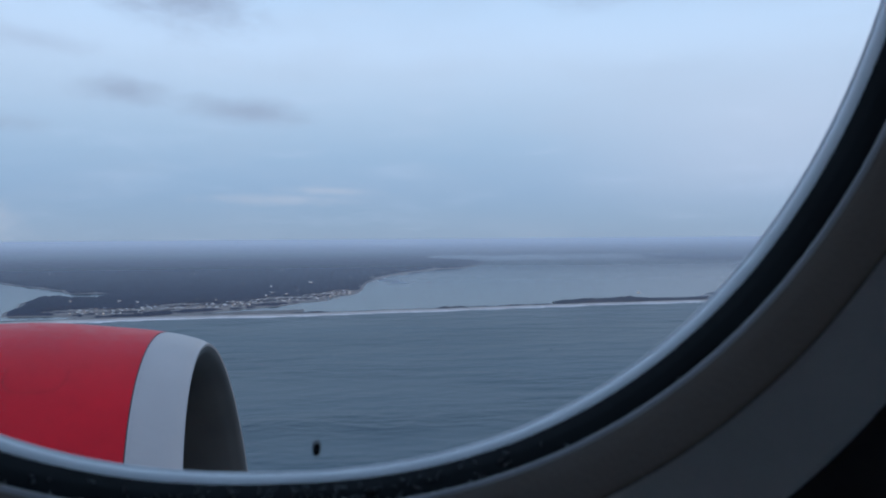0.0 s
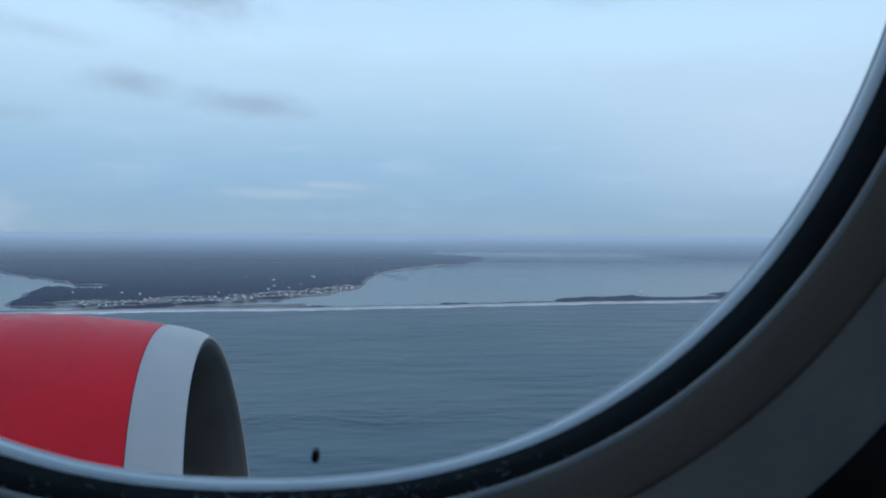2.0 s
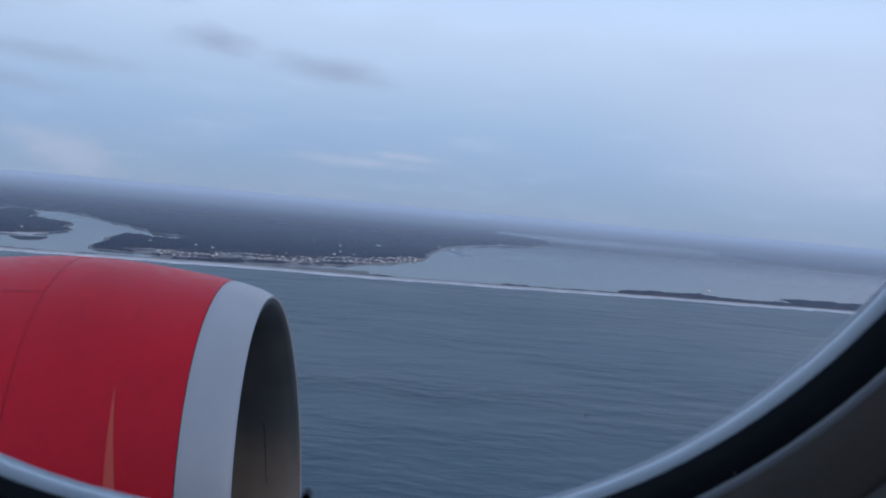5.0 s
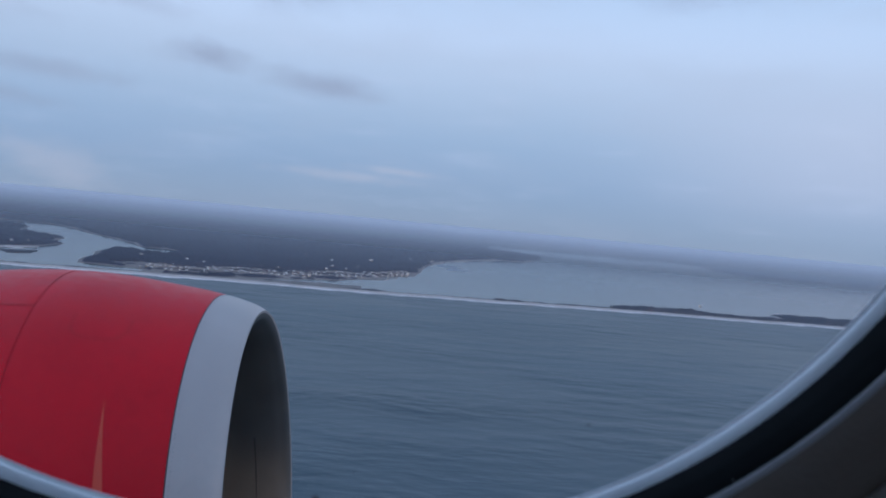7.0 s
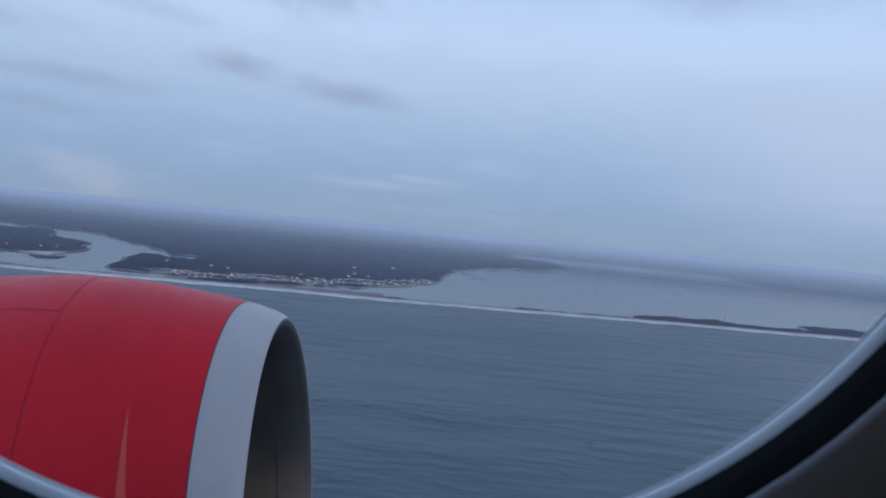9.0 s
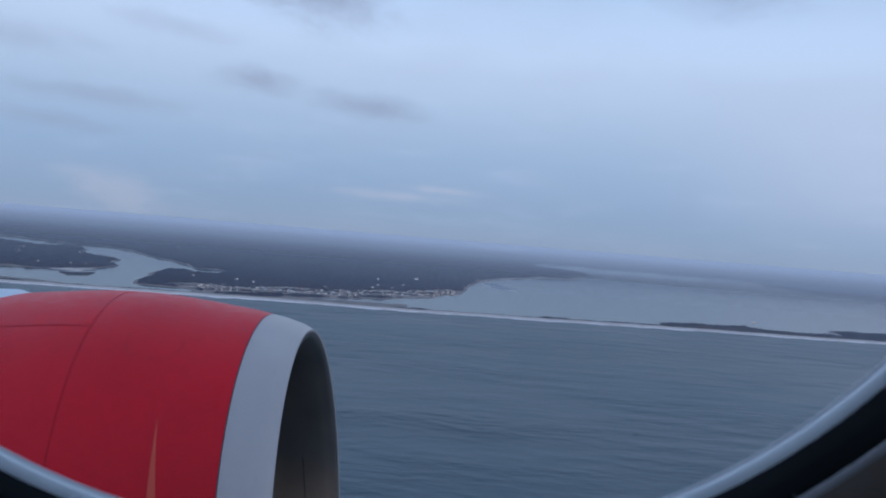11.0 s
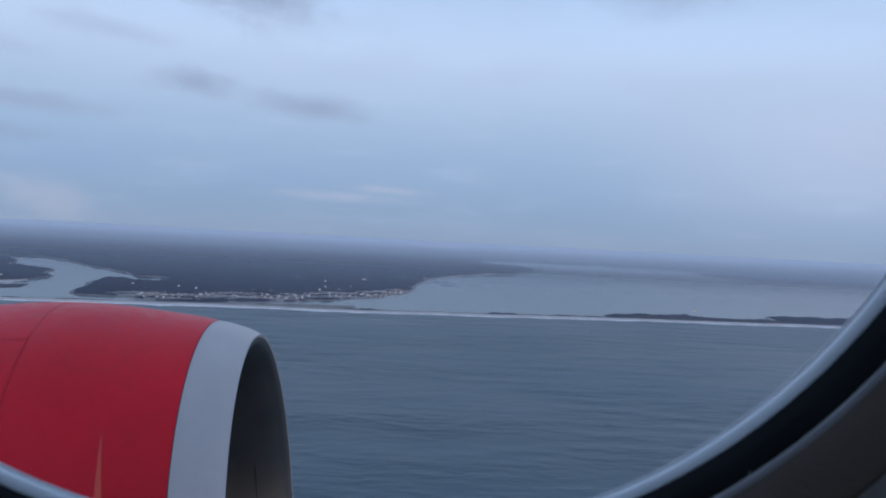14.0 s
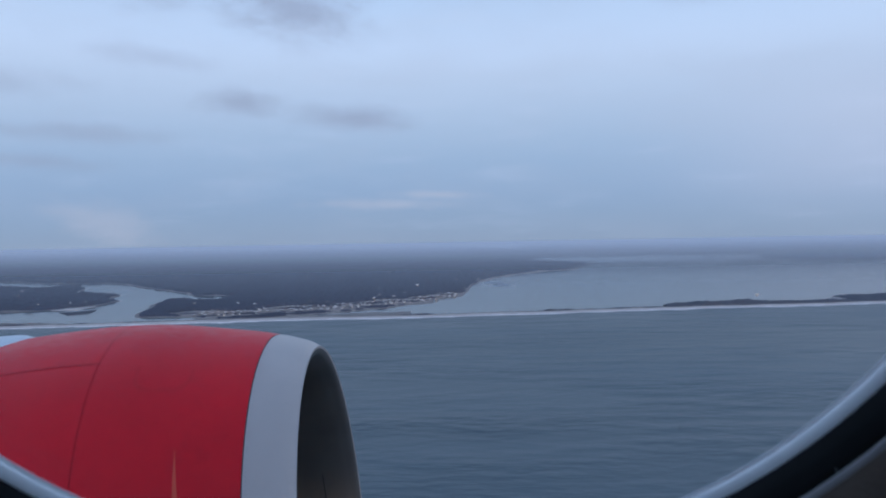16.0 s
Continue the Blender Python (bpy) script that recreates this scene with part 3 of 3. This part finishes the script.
# houses scattered in the woods and along the far shores
for x, y in ((-405, 2407), (-793, 2012), (-1640, 3350), (-1224, 2927), (-345, 2961), (-260, 3682), (-97, 2886), (-306, 2337), (-281, 2157), (-209, 2201), (-234, 2113), (-86, 2372),
             (29, 3192), (-661, 1997), (-607, 1974), (-411, 2007), (-287, 2078), (-461, 2018), (-60, 2620), (20, 2640), (60, 2790), (200, 3120), (-1180, 2060), (-1150, 2090), (-1260, 2030),
             (-1420, 2030), (320, 3260), (-350, 2650), (-1563, 2431), (-1332, 2378), (-1486, 2290), (-1000, 2500), (-650, 2800), (-900, 3050), (-450, 3250), (-100, 3300), (-1300, 3250), (-760, 3500)):
    make_house(rng.choice((0, 1, 2)), rng.choice((0, 0, 0, 1)), rng.choice((0, 2, 2)), pose(x, y, 10.0 + float(rise(y)), 0, 0, rng.uniform(-30, 30)))


def big_house(x, y, w, d, h):
    """A white many-windowed house above the shore trees."""
    m = empty("inn", pose(x, y, 6, 0, 0, 8))
    v, fc = box(-w / 2, w / 2, -d / 2, d / 2, -4, h)
    part("wall", mesh_of("inn_wall", v, fc, WALLS[0], False), m)
    v, fc = box(-w / 2 - 0.5, w / 2 + 0.5, -d / 2 - 0.5, d / 2 + 0.5, h, h + 1.2)
    part("roof", mesh_of("inn_roof", v, fc, ROOFS[2], False), m)
    for i in range(4):
        for j in range(3):
            x0 = -w / 2 + w * (i + 0.5) / 4
            v, fc = box(x0 - 0.9, x0 + 0.9, -d / 2 - 0.08, -d / 2 + 0.03, 2 + j * h / 3.4, 3.8 + j * h / 3.4)
            part("window", mesh_of("inn_window", v, fc, DARKGLASS, False), m)
    tagged(m, "tall white building standing above the shore trees", "building")


big_house(-187, 2415, 12, 10, 9)

# a small white boat out on the bay
boat = empty("boat", pose(820, 2110, 0, 0, 0, 20))
part("hull", mesh_of("hull", *([(-5, -1.6, 1.4), (5, -1.2, 1.6), (7.5, 0, 1.9), (5, 1.2, 1.6), (-5, 1.6, 1.4), (-4.6, -1.0, -0.3), (5, -0.5, -0.3), (6, 0, -0.3), (5, 0.5, -0.3), (-4.6, 1.0, -0.3)],
     [(0, 1, 6, 5), (1, 2, 7, 6), (2, 3, 8, 7), (3, 4, 9, 8), (4, 0, 5, 9), (0, 4, 3, 2, 1)]), WALLS[0], False), boat)
part("cabin", mesh_of("boat_cabin", *box(-2, 2, -1, 1, 1.4, 3.4), WALLS[0], False), boat)
tagged(boat, "small white motor boat on the grey bay", "boat")

# ---- aircraft: engine ----
AIRFRAME = pose(0, 0, 250, 1.089, -1.096, 0.197)
AIRCRAFT = AIRFRAME @ pose(-0.0021, -0.0034, 0.0096, 87.28, 0, 0) @ pose(0, 0, 0, 0, 0, 3.1) @ pose(0, 0, 0, -90, 0, 0)
engine = empty("jet_engine", AIRCRAFT @ pose(-1.1477, 5.0853, -2.2180, -0.27, -2.85, 3.86))
LIP_END = -0.236
OUTER = smooth_profile([(0.0, 1.512), (-0.012, 1.520), (-0.045, 1.549), (-0.11, 1.585), (-0.236, 1.637), (-0.50, 1.709), (-1.05, 1.826), (-1.6, 1.868), (-2.4, 1.840), (-3.3, 1.68), (-4.1, 1.48)], 10)
INNER = smooth_profile([(0.0, 1.512), (-0.018, 1.458), (-0.07, 1.425), (-0.16, 1.395), (-0.40, 1.37), (-0.80, 1.365), (-1.30, 1.40)], 8)


def cut(profile, hi, lo):
    """The stretch of a profile between two stations, with its ends."""
    def at(x):
        for (x0, r0), (x1, r1) in zip(profile, profile[1:]):
            if x1 <= x <= x0:
                return (x, r0 + (r1 - r0) * (x - x0) / ((x1 - x0) or 1))
        return profile[-1]
    return [at(hi)] + [p for p in profile if lo < p[0] < hi] + [at(lo)]


def radius_at(x):
    return cut(OUTER, x, -4.1)[0][1]


def scarfed(profile, fade, segs=200):
    """A turned profile whose front leans forward at the top, as the inlet plane does; fade ends the lean behind this station."""
    verts, faces = lathe(profile, segs)
    out = []
    for x, y, z in verts:
        lean = 0.0133 + 0.0236 * z / math.hypot(y, z)
        out.append((x + lean * max(0.0, min(1.0, 1 - x / fade)), y, z))
    return out, faces


lip = list(reversed(cut(INNER, 0.0, -0.004))) + cut(OUTER, 0.0, LIP_END)[1:]
inlet_lip = part("inlet_lip", mesh_of("inlet_lip", *scarfed(lip, LIP_END), SILVER), engine, "bare aluminium inlet lip ring")
part("inlet_inner_lip", mesh_of("inlet_inner_lip", *scarfed(cut(INNER, -0.004, -0.20), -0.8), INLIP), engine, "inner face of the lip, its dark reflection put into the colour")
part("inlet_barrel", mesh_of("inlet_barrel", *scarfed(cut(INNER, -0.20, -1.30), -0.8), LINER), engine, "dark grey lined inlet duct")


def joint_at(a):
    """The station of the slanted joint between the fan cowl and the rear cowl."""
    return -1.145 + 0.16 * math.sin(a - radians(114))


def cowl(start, end, lanes, lift=0.0, segs=160):
    """Faces of the cowl between two stations, each a function of the angle."""
    verts, faces = [], []
    for i in range(lanes + 1):
        for k in range(segs):
            a = k * math.tau / segs
            x = start(a) + (end(a) - start(a)) * i / lanes
            r = radius_at(x) + lift
            verts.append((x, r * math.cos(a), r * math.sin(a)))
    for i in range(lanes):
        for k in range(segs):
            faces.append((i * segs + k, i * segs + (k + 1) % segs, (i + 1) * segs + (k + 1) % segs, (i + 1) * segs + k))
    return verts, faces


fan_cowl = part("fan_cowl", mesh_of("fan_cowl", *cowl(lambda a: LIP_END - 0.007, lambda a: joint_at(a) + 0.0022, 26), RED), engine, "glossy red painted fan cowl")
reverser_cowl = part("reverser_cowl", mesh_of("reverser_cowl", *cowl(lambda a: joint_at(a) - 0.0022, lambda a: -4.1, 40), RED), engine, "red painted rear cowl")
part("cowl_joint", mesh_of("cowl_joint", *cowl(lambda a: joint_at(a) + 0.006, lambda a: joint_at(a) - 0.006, 1, -0.004), SEAM), engine)


def ring(name, x, half, depth, mat):
    part(name, mesh_of(name, *lathe([(x + half + 0.004, radius_at(x + half) - depth), (x - half - 0.004, radius_at(x - half) - depth)]), mat), engine)


ring("lip_joint", LIP_END - 0.0035, 0.0035, 0.003, LIPSEAM)


def rivets(x, count, size):
    """A row of small flush rivets round the lip."""
    verts, faces = [], []
    r = radius_at(x) + 0.0012
    for k in range(count):
        a = k * math.tau / count
        n0 = len(verts)
        for q in range(6):
            t = q * math.tau / 6
            aa = a + size * math.sin(t) / r
            verts.append((x + size * math.cos(t), (r - 0.001) * math.cos(aa), (r - 0.001) * math.sin(aa)))
        verts.append((x, (r + 0.001) * math.cos(a), (r + 0.001) * math.sin(a)))
        faces += [(n0 + q, n0 + (q + 1) % 6, n0 + 6) for q in range(6)]
    ob = part("rivet_row", mesh_of("rivet_row", verts, faces, LIPSEAM), inlet_lip, "row of small dark rivets")
    ob["kind"] = "stuff"


rivets(LIP_END + 0.016, 420, 0.0024)


def seam_path(name, pts, width, parent, label, mat=None, lift=0.0022):
    """A thin dark gap drawn on the cowl along places (station, angle in degrees)."""
    verts, faces = [], []
    for i, (x, a) in enumerate(pts):
        x2, a2 = pts[min(i + 1, len(pts) - 1)]
        x1, a1 = pts[max(i - 1, 0)]
        r = radius_at(x)
        tx, ta = x2 - x1, radians(a2 - a1) * r
        n = math.hypot(tx, ta) or 1
        ox, oa = -ta / n * width / 2, tx / n * width / 2
        for s in (1, -1):
            xx, aa = x + s * ox, radians(a) + s * oa / r
            rr = radius_at(xx) + lift
            verts.append((xx, rr * math.cos(aa), rr * math.sin(aa)))
        if i:
            k = 2 * i
            faces.append((k - 2, k - 1, k + 1, k))
    part(name, mesh_of(name, verts, faces, mat or SEAM), parent, label)


# angles are counted from outboard (0) over the top (90) to the fuselage side (180)
seam_path("latch_seam", [(-1.145 - 0.1 * k, 113.0 + 0.1 * k) for k in range(28)], 0.008, reverser_cowl, "thin dark latch seam")
# rounded access door outline on the fan cowl
DOOR = [(-0.745 + 0.155 * math.copysign(abs(math.cos(t)) ** 0.6, math.cos(t)), 116 + 5.2 * math.copysign(abs(math.sin(t)) ** 0.8, math.sin(t))) for t in (radians(-15 + 210 * k / 40) for k in range(41))]
seam_path("access_door_outline", DOOR, 0.004, fan_cowl, "fine dark outline of an access door")


def paint_mark():
    """A tapering orange-red spike painted up the fuselage side of the fan cowl."""
    n, verts, faces = 24, [], []
    for i in range(n + 1):
        t = i / n
        a = radians(134.7 + 30 * t)
        x = -0.587 + 0.090 * t
        w = 0.003 + 0.085 * t ** 1.1
        for s in (-1, 1):
            xx = x + s * w / 2
            r = radius_at(xx) + 0.002
            verts.append((xx, r * math.cos(a), r * math.sin(a)))
        if i:
            faces.append((2 * i - 2, 2 * i - 1, 2 * i + 1, 2 * i))
    part("paint_mark", mesh_of("paint_mark", verts, faces, ORANGE), fan_cowl, "thin orange-red painted spike")


paint_mark()


def fan():
    """Spinner and swept blades, deep in the duct."""
    part("spinner", mesh_of("spinner", *lathe(smooth_profile([(-0.62, 0.01), (-0.75, 0.16), (-1.0, 0.33), (-1.18, 0.42)], 6), 48), BLADE), engine, "dark fan spinner")
    n, verts, faces = 8, [], []
    for i in range(n + 1):
        t = i / n
        r = 0.40 + 0.95 * t
        tw = radians(25 + 35 * t)
        c = 0.16 + 0.10 * t
        sweep = 0.10 * t * t
        for s in (-1, 1):
            verts.append((-1.22 + s * c * math.cos(tw), r * math.cos(sweep + s * c * math.sin(tw) / r), r * math.sin(sweep + s * c * math.sin(tw) / r)))
        if i:
            faces.append((2 * i - 2, 2 * i - 1, 2 * i + 1, 2 * i))
    data = mesh_of("fan_blade", verts, faces, BLADE)
    for k in range(20):
        ob = part("fan_blade", data, engine)
        ob.matrix_basis = pose(0, 0, 0, 360 / 20 * k, 0, 0)
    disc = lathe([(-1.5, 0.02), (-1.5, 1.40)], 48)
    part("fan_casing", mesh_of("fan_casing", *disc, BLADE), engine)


fan()
part("duct_seam", mesh_of("duct_seam", *lathe([(-0.284, 1.376), (-0.293, 1.376)], 12, radians(-14), radians(9)), SPECK), engine)


def pylon():
    """White fairing that rises from the rear cowl towards the wing."""
    verts, faces = [], []
    secs = [(-1.82, 0.12, -0.04), (-2.08, 0.32, 0.04), (-2.5, 0.44, 0.10), (-3.0, 0.50, 0.24), (-4.0, 0.50, 0.55), (-6.0, 0.46, 1.1), (-7.5, 0.40, 1.5)]
    m = 14
    for x, w, up in secs:
        base = radius_at(max(x, -3.2)) - 0.12
        for k in range(m + 1):
            a = math.pi * k / m
            verts.append((x, w * math.cos(a) * 1.2, base + (up + 0.12) * math.sin(a) ** 0.6))
    for i in range(len(secs) - 1):
        for k in range(m):
            a, c = i * (m + 1) + k, (i + 1) * (m + 1) + k
            faces.append((a, a + 1, c + 1, c))
    part("pylon", mesh_of("pylon", verts, faces, WHITE), engine, "white pylon fairing")


pylon()
tagged(engine, "red jet engine cowl with bare metal inlet lip", "jet engine")

# the wing that carries the engine, aft of the view
secs = [(0.2, -6.2, 9.0, -2.0), (6.0, -7.6, 6.5, -1.2), (16.0, -13.5, 3.2, 0.2)]
verts, faces = [], []
for y, lead, chord, z in secs:
    for k in range(20):
        a = k * math.tau / 20
        verts.append((lead - chord * (0.5 - 0.5 * math.cos(a)), y, z + 0.06 * chord * math.sin(a)))
for i in range(2):
    for k in range(20):
        faces.append((i * 20 + k, i * 20 + (k + 1) % 20, (i + 1) * 20 + (k + 1) % 20, (i + 1) * 20 + k))
wing = new("aircraft_wing", mesh_of("wing", verts, faces, WHITE))
wing.matrix_world = AIRFRAME
tagged(wing, "pale grey painted airliner wing above the engine", "wing", kind="structure")

# ---- aircraft: cabin window and wall ----
WIN = AIRFRAME @ Matrix.Translation((-0.0319, 0.1436, 0.1359)) @ pose(0, 0, 0, 0, 0, 1.66) @ pose(0, 0, 0, -3.11, 0, 0) @ pose(0, 0, 0, 0, 3.07, 0)
HALF_W, HALF_H, SQUARE = 0.1373, 0.1911, 2.283
SEG = 192


def outline(off, depth, segs=SEG):
    """The window's rounded outline, grown by off, depth metres inboard of the pane."""
    out = []
    for k in range(segs):
        a = k * math.tau / segs
        c, s = math.cos(a), math.sin(a)
        x = (HALF_W + off) * math.copysign(abs(c) ** (2 / SQUARE), c)
        z = (HALF_H + off) * math.copysign(abs(s) ** (2 / SQUARE), s)
        out.append((x, -depth, z))
    return out


def frame_ring(name, lanes, mat, parent, label=""):
    verts = [v for off, depth in lanes for v in outline(off, depth)]
    faces = [(i * SEG + k, i * SEG + (k + 1) % SEG, (i + 1) * SEG + (k + 1) % SEG, (i + 1) * SEG + k) for i in range(len(lanes) - 1) for k in range(SEG)]
    return part(name, mesh_of(name, verts, faces, mat), parent, label)


window = empty("window_1", WIN)
frame_ring("window_edge", [(0.012, -0.0036), (0.0019, -0.0036), (0.0017, -0.0030), (0.0018, -0.0020), (0.0021, -0.0004), (0.0026, 0.0003)], RIM, window, "pale bright outer edge of the window opening")
frame_ring("window_gasket", [(0.0019, -0.0036), (0.0015, -0.0038), (0.0015, -0.0042), (0.0020, -0.0044)], GASKET, window, "thin grey gasket line round the outer pane")
frame_ring("window_seal", [(0.0025, 0.0001), (0.0026, 0.0022), (0.0030, 0.0034), (0.0031, 0.0050), (0.0040, 0.0062), (0.0043, 0.0088), (0.0062, 0.0092)], SEAL, window, "black rubber window seal")
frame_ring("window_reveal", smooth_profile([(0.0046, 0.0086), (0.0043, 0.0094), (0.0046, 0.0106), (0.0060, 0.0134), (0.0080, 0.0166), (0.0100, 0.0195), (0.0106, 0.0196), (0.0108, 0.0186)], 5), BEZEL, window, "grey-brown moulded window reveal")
frame_ring("reveal_edge", [(0.0045, 0.0087), (0.0040, 0.0092), (0.0040, 0.0098), (0.0046, 0.0106)], EDGE, window, "thin inner edge of the reveal with a painted highlight")
pane_v = outline(0.0020, -0.0024)
pane = part("pane", mesh_of("pane", pane_v, [tuple(range(SEG))], PANE, False), window, "clear acrylic pane")
pane.visible_shadow = False
tagged(window, "rounded cabin window with a black seal and grey reveal", "window", kind="structure")

# sidewall: a panel round the window, the cabin behind closed by an unseen box
def wall_panel():
    n = SEG
    lanes = [(0.0100, 0.0186), (0.0125, 0.0188), (0.0200, 0.0194), (0.0262, 0.0198), (0.0284, 0.0190), (0.0296, 0.0172), (0.0300, 0.0140), (0.0300, 0.0060)]
    frame_ring("window_surround", lanes, PANEL, window, "grey moulded panel round the window")
    # wall beyond the surround, its shade painted by the dark material
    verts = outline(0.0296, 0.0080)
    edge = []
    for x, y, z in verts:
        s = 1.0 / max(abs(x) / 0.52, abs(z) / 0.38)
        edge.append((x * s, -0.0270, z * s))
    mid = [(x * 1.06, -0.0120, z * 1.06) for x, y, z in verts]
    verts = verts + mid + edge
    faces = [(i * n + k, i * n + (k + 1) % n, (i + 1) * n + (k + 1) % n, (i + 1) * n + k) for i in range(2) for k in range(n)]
    ob = new("wall_cabin_side", mesh_of("wall_cabin_side", verts, faces, WALLSHADE))
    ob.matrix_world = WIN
    tagged(ob, "cabin sidewall beyond the window surround, shade put into its colour", "wall", kind="structure")
    # outer skin: a tube of 5.8 m, opened for the window
    R, y0, half_x, half_a = 2.9, 0.0028, 0.22, 0.09

    def skin(x, a):
        return (x, y0 - R + R * math.cos(a), R * math.sin(a))
    verts, faces = outline(0.012, -0.0028), []
    for x, y, z in outline(0.012, -0.0028):
        s = 1.0 / max(abs(x) / half_x, abs(z) / (R * half_a))
        verts.append(skin(x * s, z * s / R))
    faces += [(k, (k + 1) % n, n + (k + 1) % n, n + k) for k in range(n)]

    def panel(xs, angles):
        base = len(verts)
        verts.extend(skin(x, a) for x in xs for a in angles)
        m = len(angles)
        faces.extend((base + i * m + k, base + i * m + k + 1, base + (i + 1) * m + k + 1, base + (i + 1) * m + k) for i in range(len(xs) - 1) for k in range(m - 1))
    long = [-14 + 28 * k / 28 for k in range(29)]
    panel(long, [half_a + (math.tau - 2 * half_a) * k / 72 for k in range(73)])
    narrow = [-half_a + 2 * half_a * k / 6 for k in range(7)]
    panel([-14, -9, -5, -2, -half_x], narrow)
    panel([half_x, 2, 5, 9, 14], narrow)
    for x in (-14, 14):
        base = len(verts)
        verts.extend(skin(x, math.tau * k / 72) for k in range(72))
        faces.append(tuple(range(base, base + 72)))
    ob = new("wall_fuselage_skin", mesh_of("wall_fuselage_skin", verts, faces, WHITE, False))
    ob.matrix_world = WIN
    tagged(ob, "white painted fuselage skin", "wall", kind="structure")


wall_panel()
# unseen box added round the camera, so light enters only through the window
shell = (("wall_cabin_back", (-0.5, 0.5, -0.38, -0.36, -0.36, 0.36)), ("wall_cabin_front", (0.5, 0.52, -0.38, 0.0, -0.36, 0.36)), ("wall_cabin_aft", (-0.52, -0.5, -0.38, 0.0, -0.36, 0.36)),
         ("floor_cabin", (-0.5, 0.5, -0.38, 0.0, -0.38, -0.36)), ("ceiling_cabin", (-0.5, 0.5, -0.38, 0.0, 0.36, 0.38)))
for name, dims in shell:
    ob = new(name, mesh_of(name, *box(*dims), LINING, False))
    ob.matrix_world = WIN @ pose(0, -0.026, 0)
    tagged(ob, "unseen pale side of the box that closes the cabin", "wall" if "wall" in name else name.split("_")[0], kind="structure")

# breather hole low in the inner pane
hole = part("breather_hole", mesh_of("breather_hole", *lathe([(-0.0012, 0.0001), (-0.0012, 0.0009), (0.0012, 0.0010), (0.0014, 0.0012), (0.0012, 0.00125), (-0.0012, 0.0012)], 24), SPECK), pane, "small dark breather hole in the pane")
hole.matrix_basis = Matrix.Translation((0.0091, 0.0008, -0.1872)) @ Matrix.Diagonal((0.62, 1, 1.0, 1)) @ pose(0, 0, 0, 0, 0, 90)

# dried residue caught along the lower seal, and specks on the pane
def flakes(name, count, mat, where, size, label, seed):
    r = random.Random(seed)
    verts, faces = [], []
    for _ in range(count):
        x, y, z = where(r)
        s = size * r.uniform(0.4, 1.5)
        ln, th = s * r.uniform(1, 4.0), s * 0.35
        a = r.uniform(0, math.pi)
        n0 = len(verts)
        for k in range(6):
            t = k * math.tau / 6
            q = r.uniform(0.6, 1.3)
            u, v = ln * math.cos(t) * q, th * math.sin(t) * q
            verts.append((x + u * math.cos(a) - v * math.sin(a), y - 0.0003 * (k % 2), z + u * math.sin(a) + v * math.cos(a)))
        verts.append((x, y - 0.0006, z))
        for k in range(6):
            faces.append((n0 + k, n0 + (k + 1) % 6, n0 + 6))
    ob = new(name, mesh_of(name, verts, faces, mat))
    ob.matrix_world = WIN
    tagged(ob, label, "residue", kind="stuff")


def on_seal(r):
    k = r.gauss(0.0, 0.15)
    a = math.radians(-90) + k + 0.05
    c, s = math.cos(a), math.sin(a)
    off, dep = r.choice(((0.0026, 0.0030), (0.0031, 0.0046), (0.0036, 0.0058), (0.0042, 0.0074)))
    return ((HALF_W + off) * math.copysign(abs(c) ** (2 / SQUARE), c), -dep - 0.0003, (HALF_H + off) * math.copysign(abs(s) ** (2 / SQUARE), s))


flakes("residue", 110, CRUMB, on_seal, 0.00032, "pale dried flakes along the lower window seal", 3)
SPECKS = [(0.0984, -0.1140, 1.5), (-0.0059, -0.1650, 0.8), (0.0152, -0.1811, 0.4), (0.0503, -0.1667, 0.4), (0.0549, -0.1682, 0.4)]
spot = iter(SPECKS)


def on_pane(r):
    u, v, s = next(spot)
    return u, 0.0022, v


flakes("pane_specks", len(SPECKS), SPECK, on_pane, 0.00014, "tiny dark specks of dirt on the pane", 8)
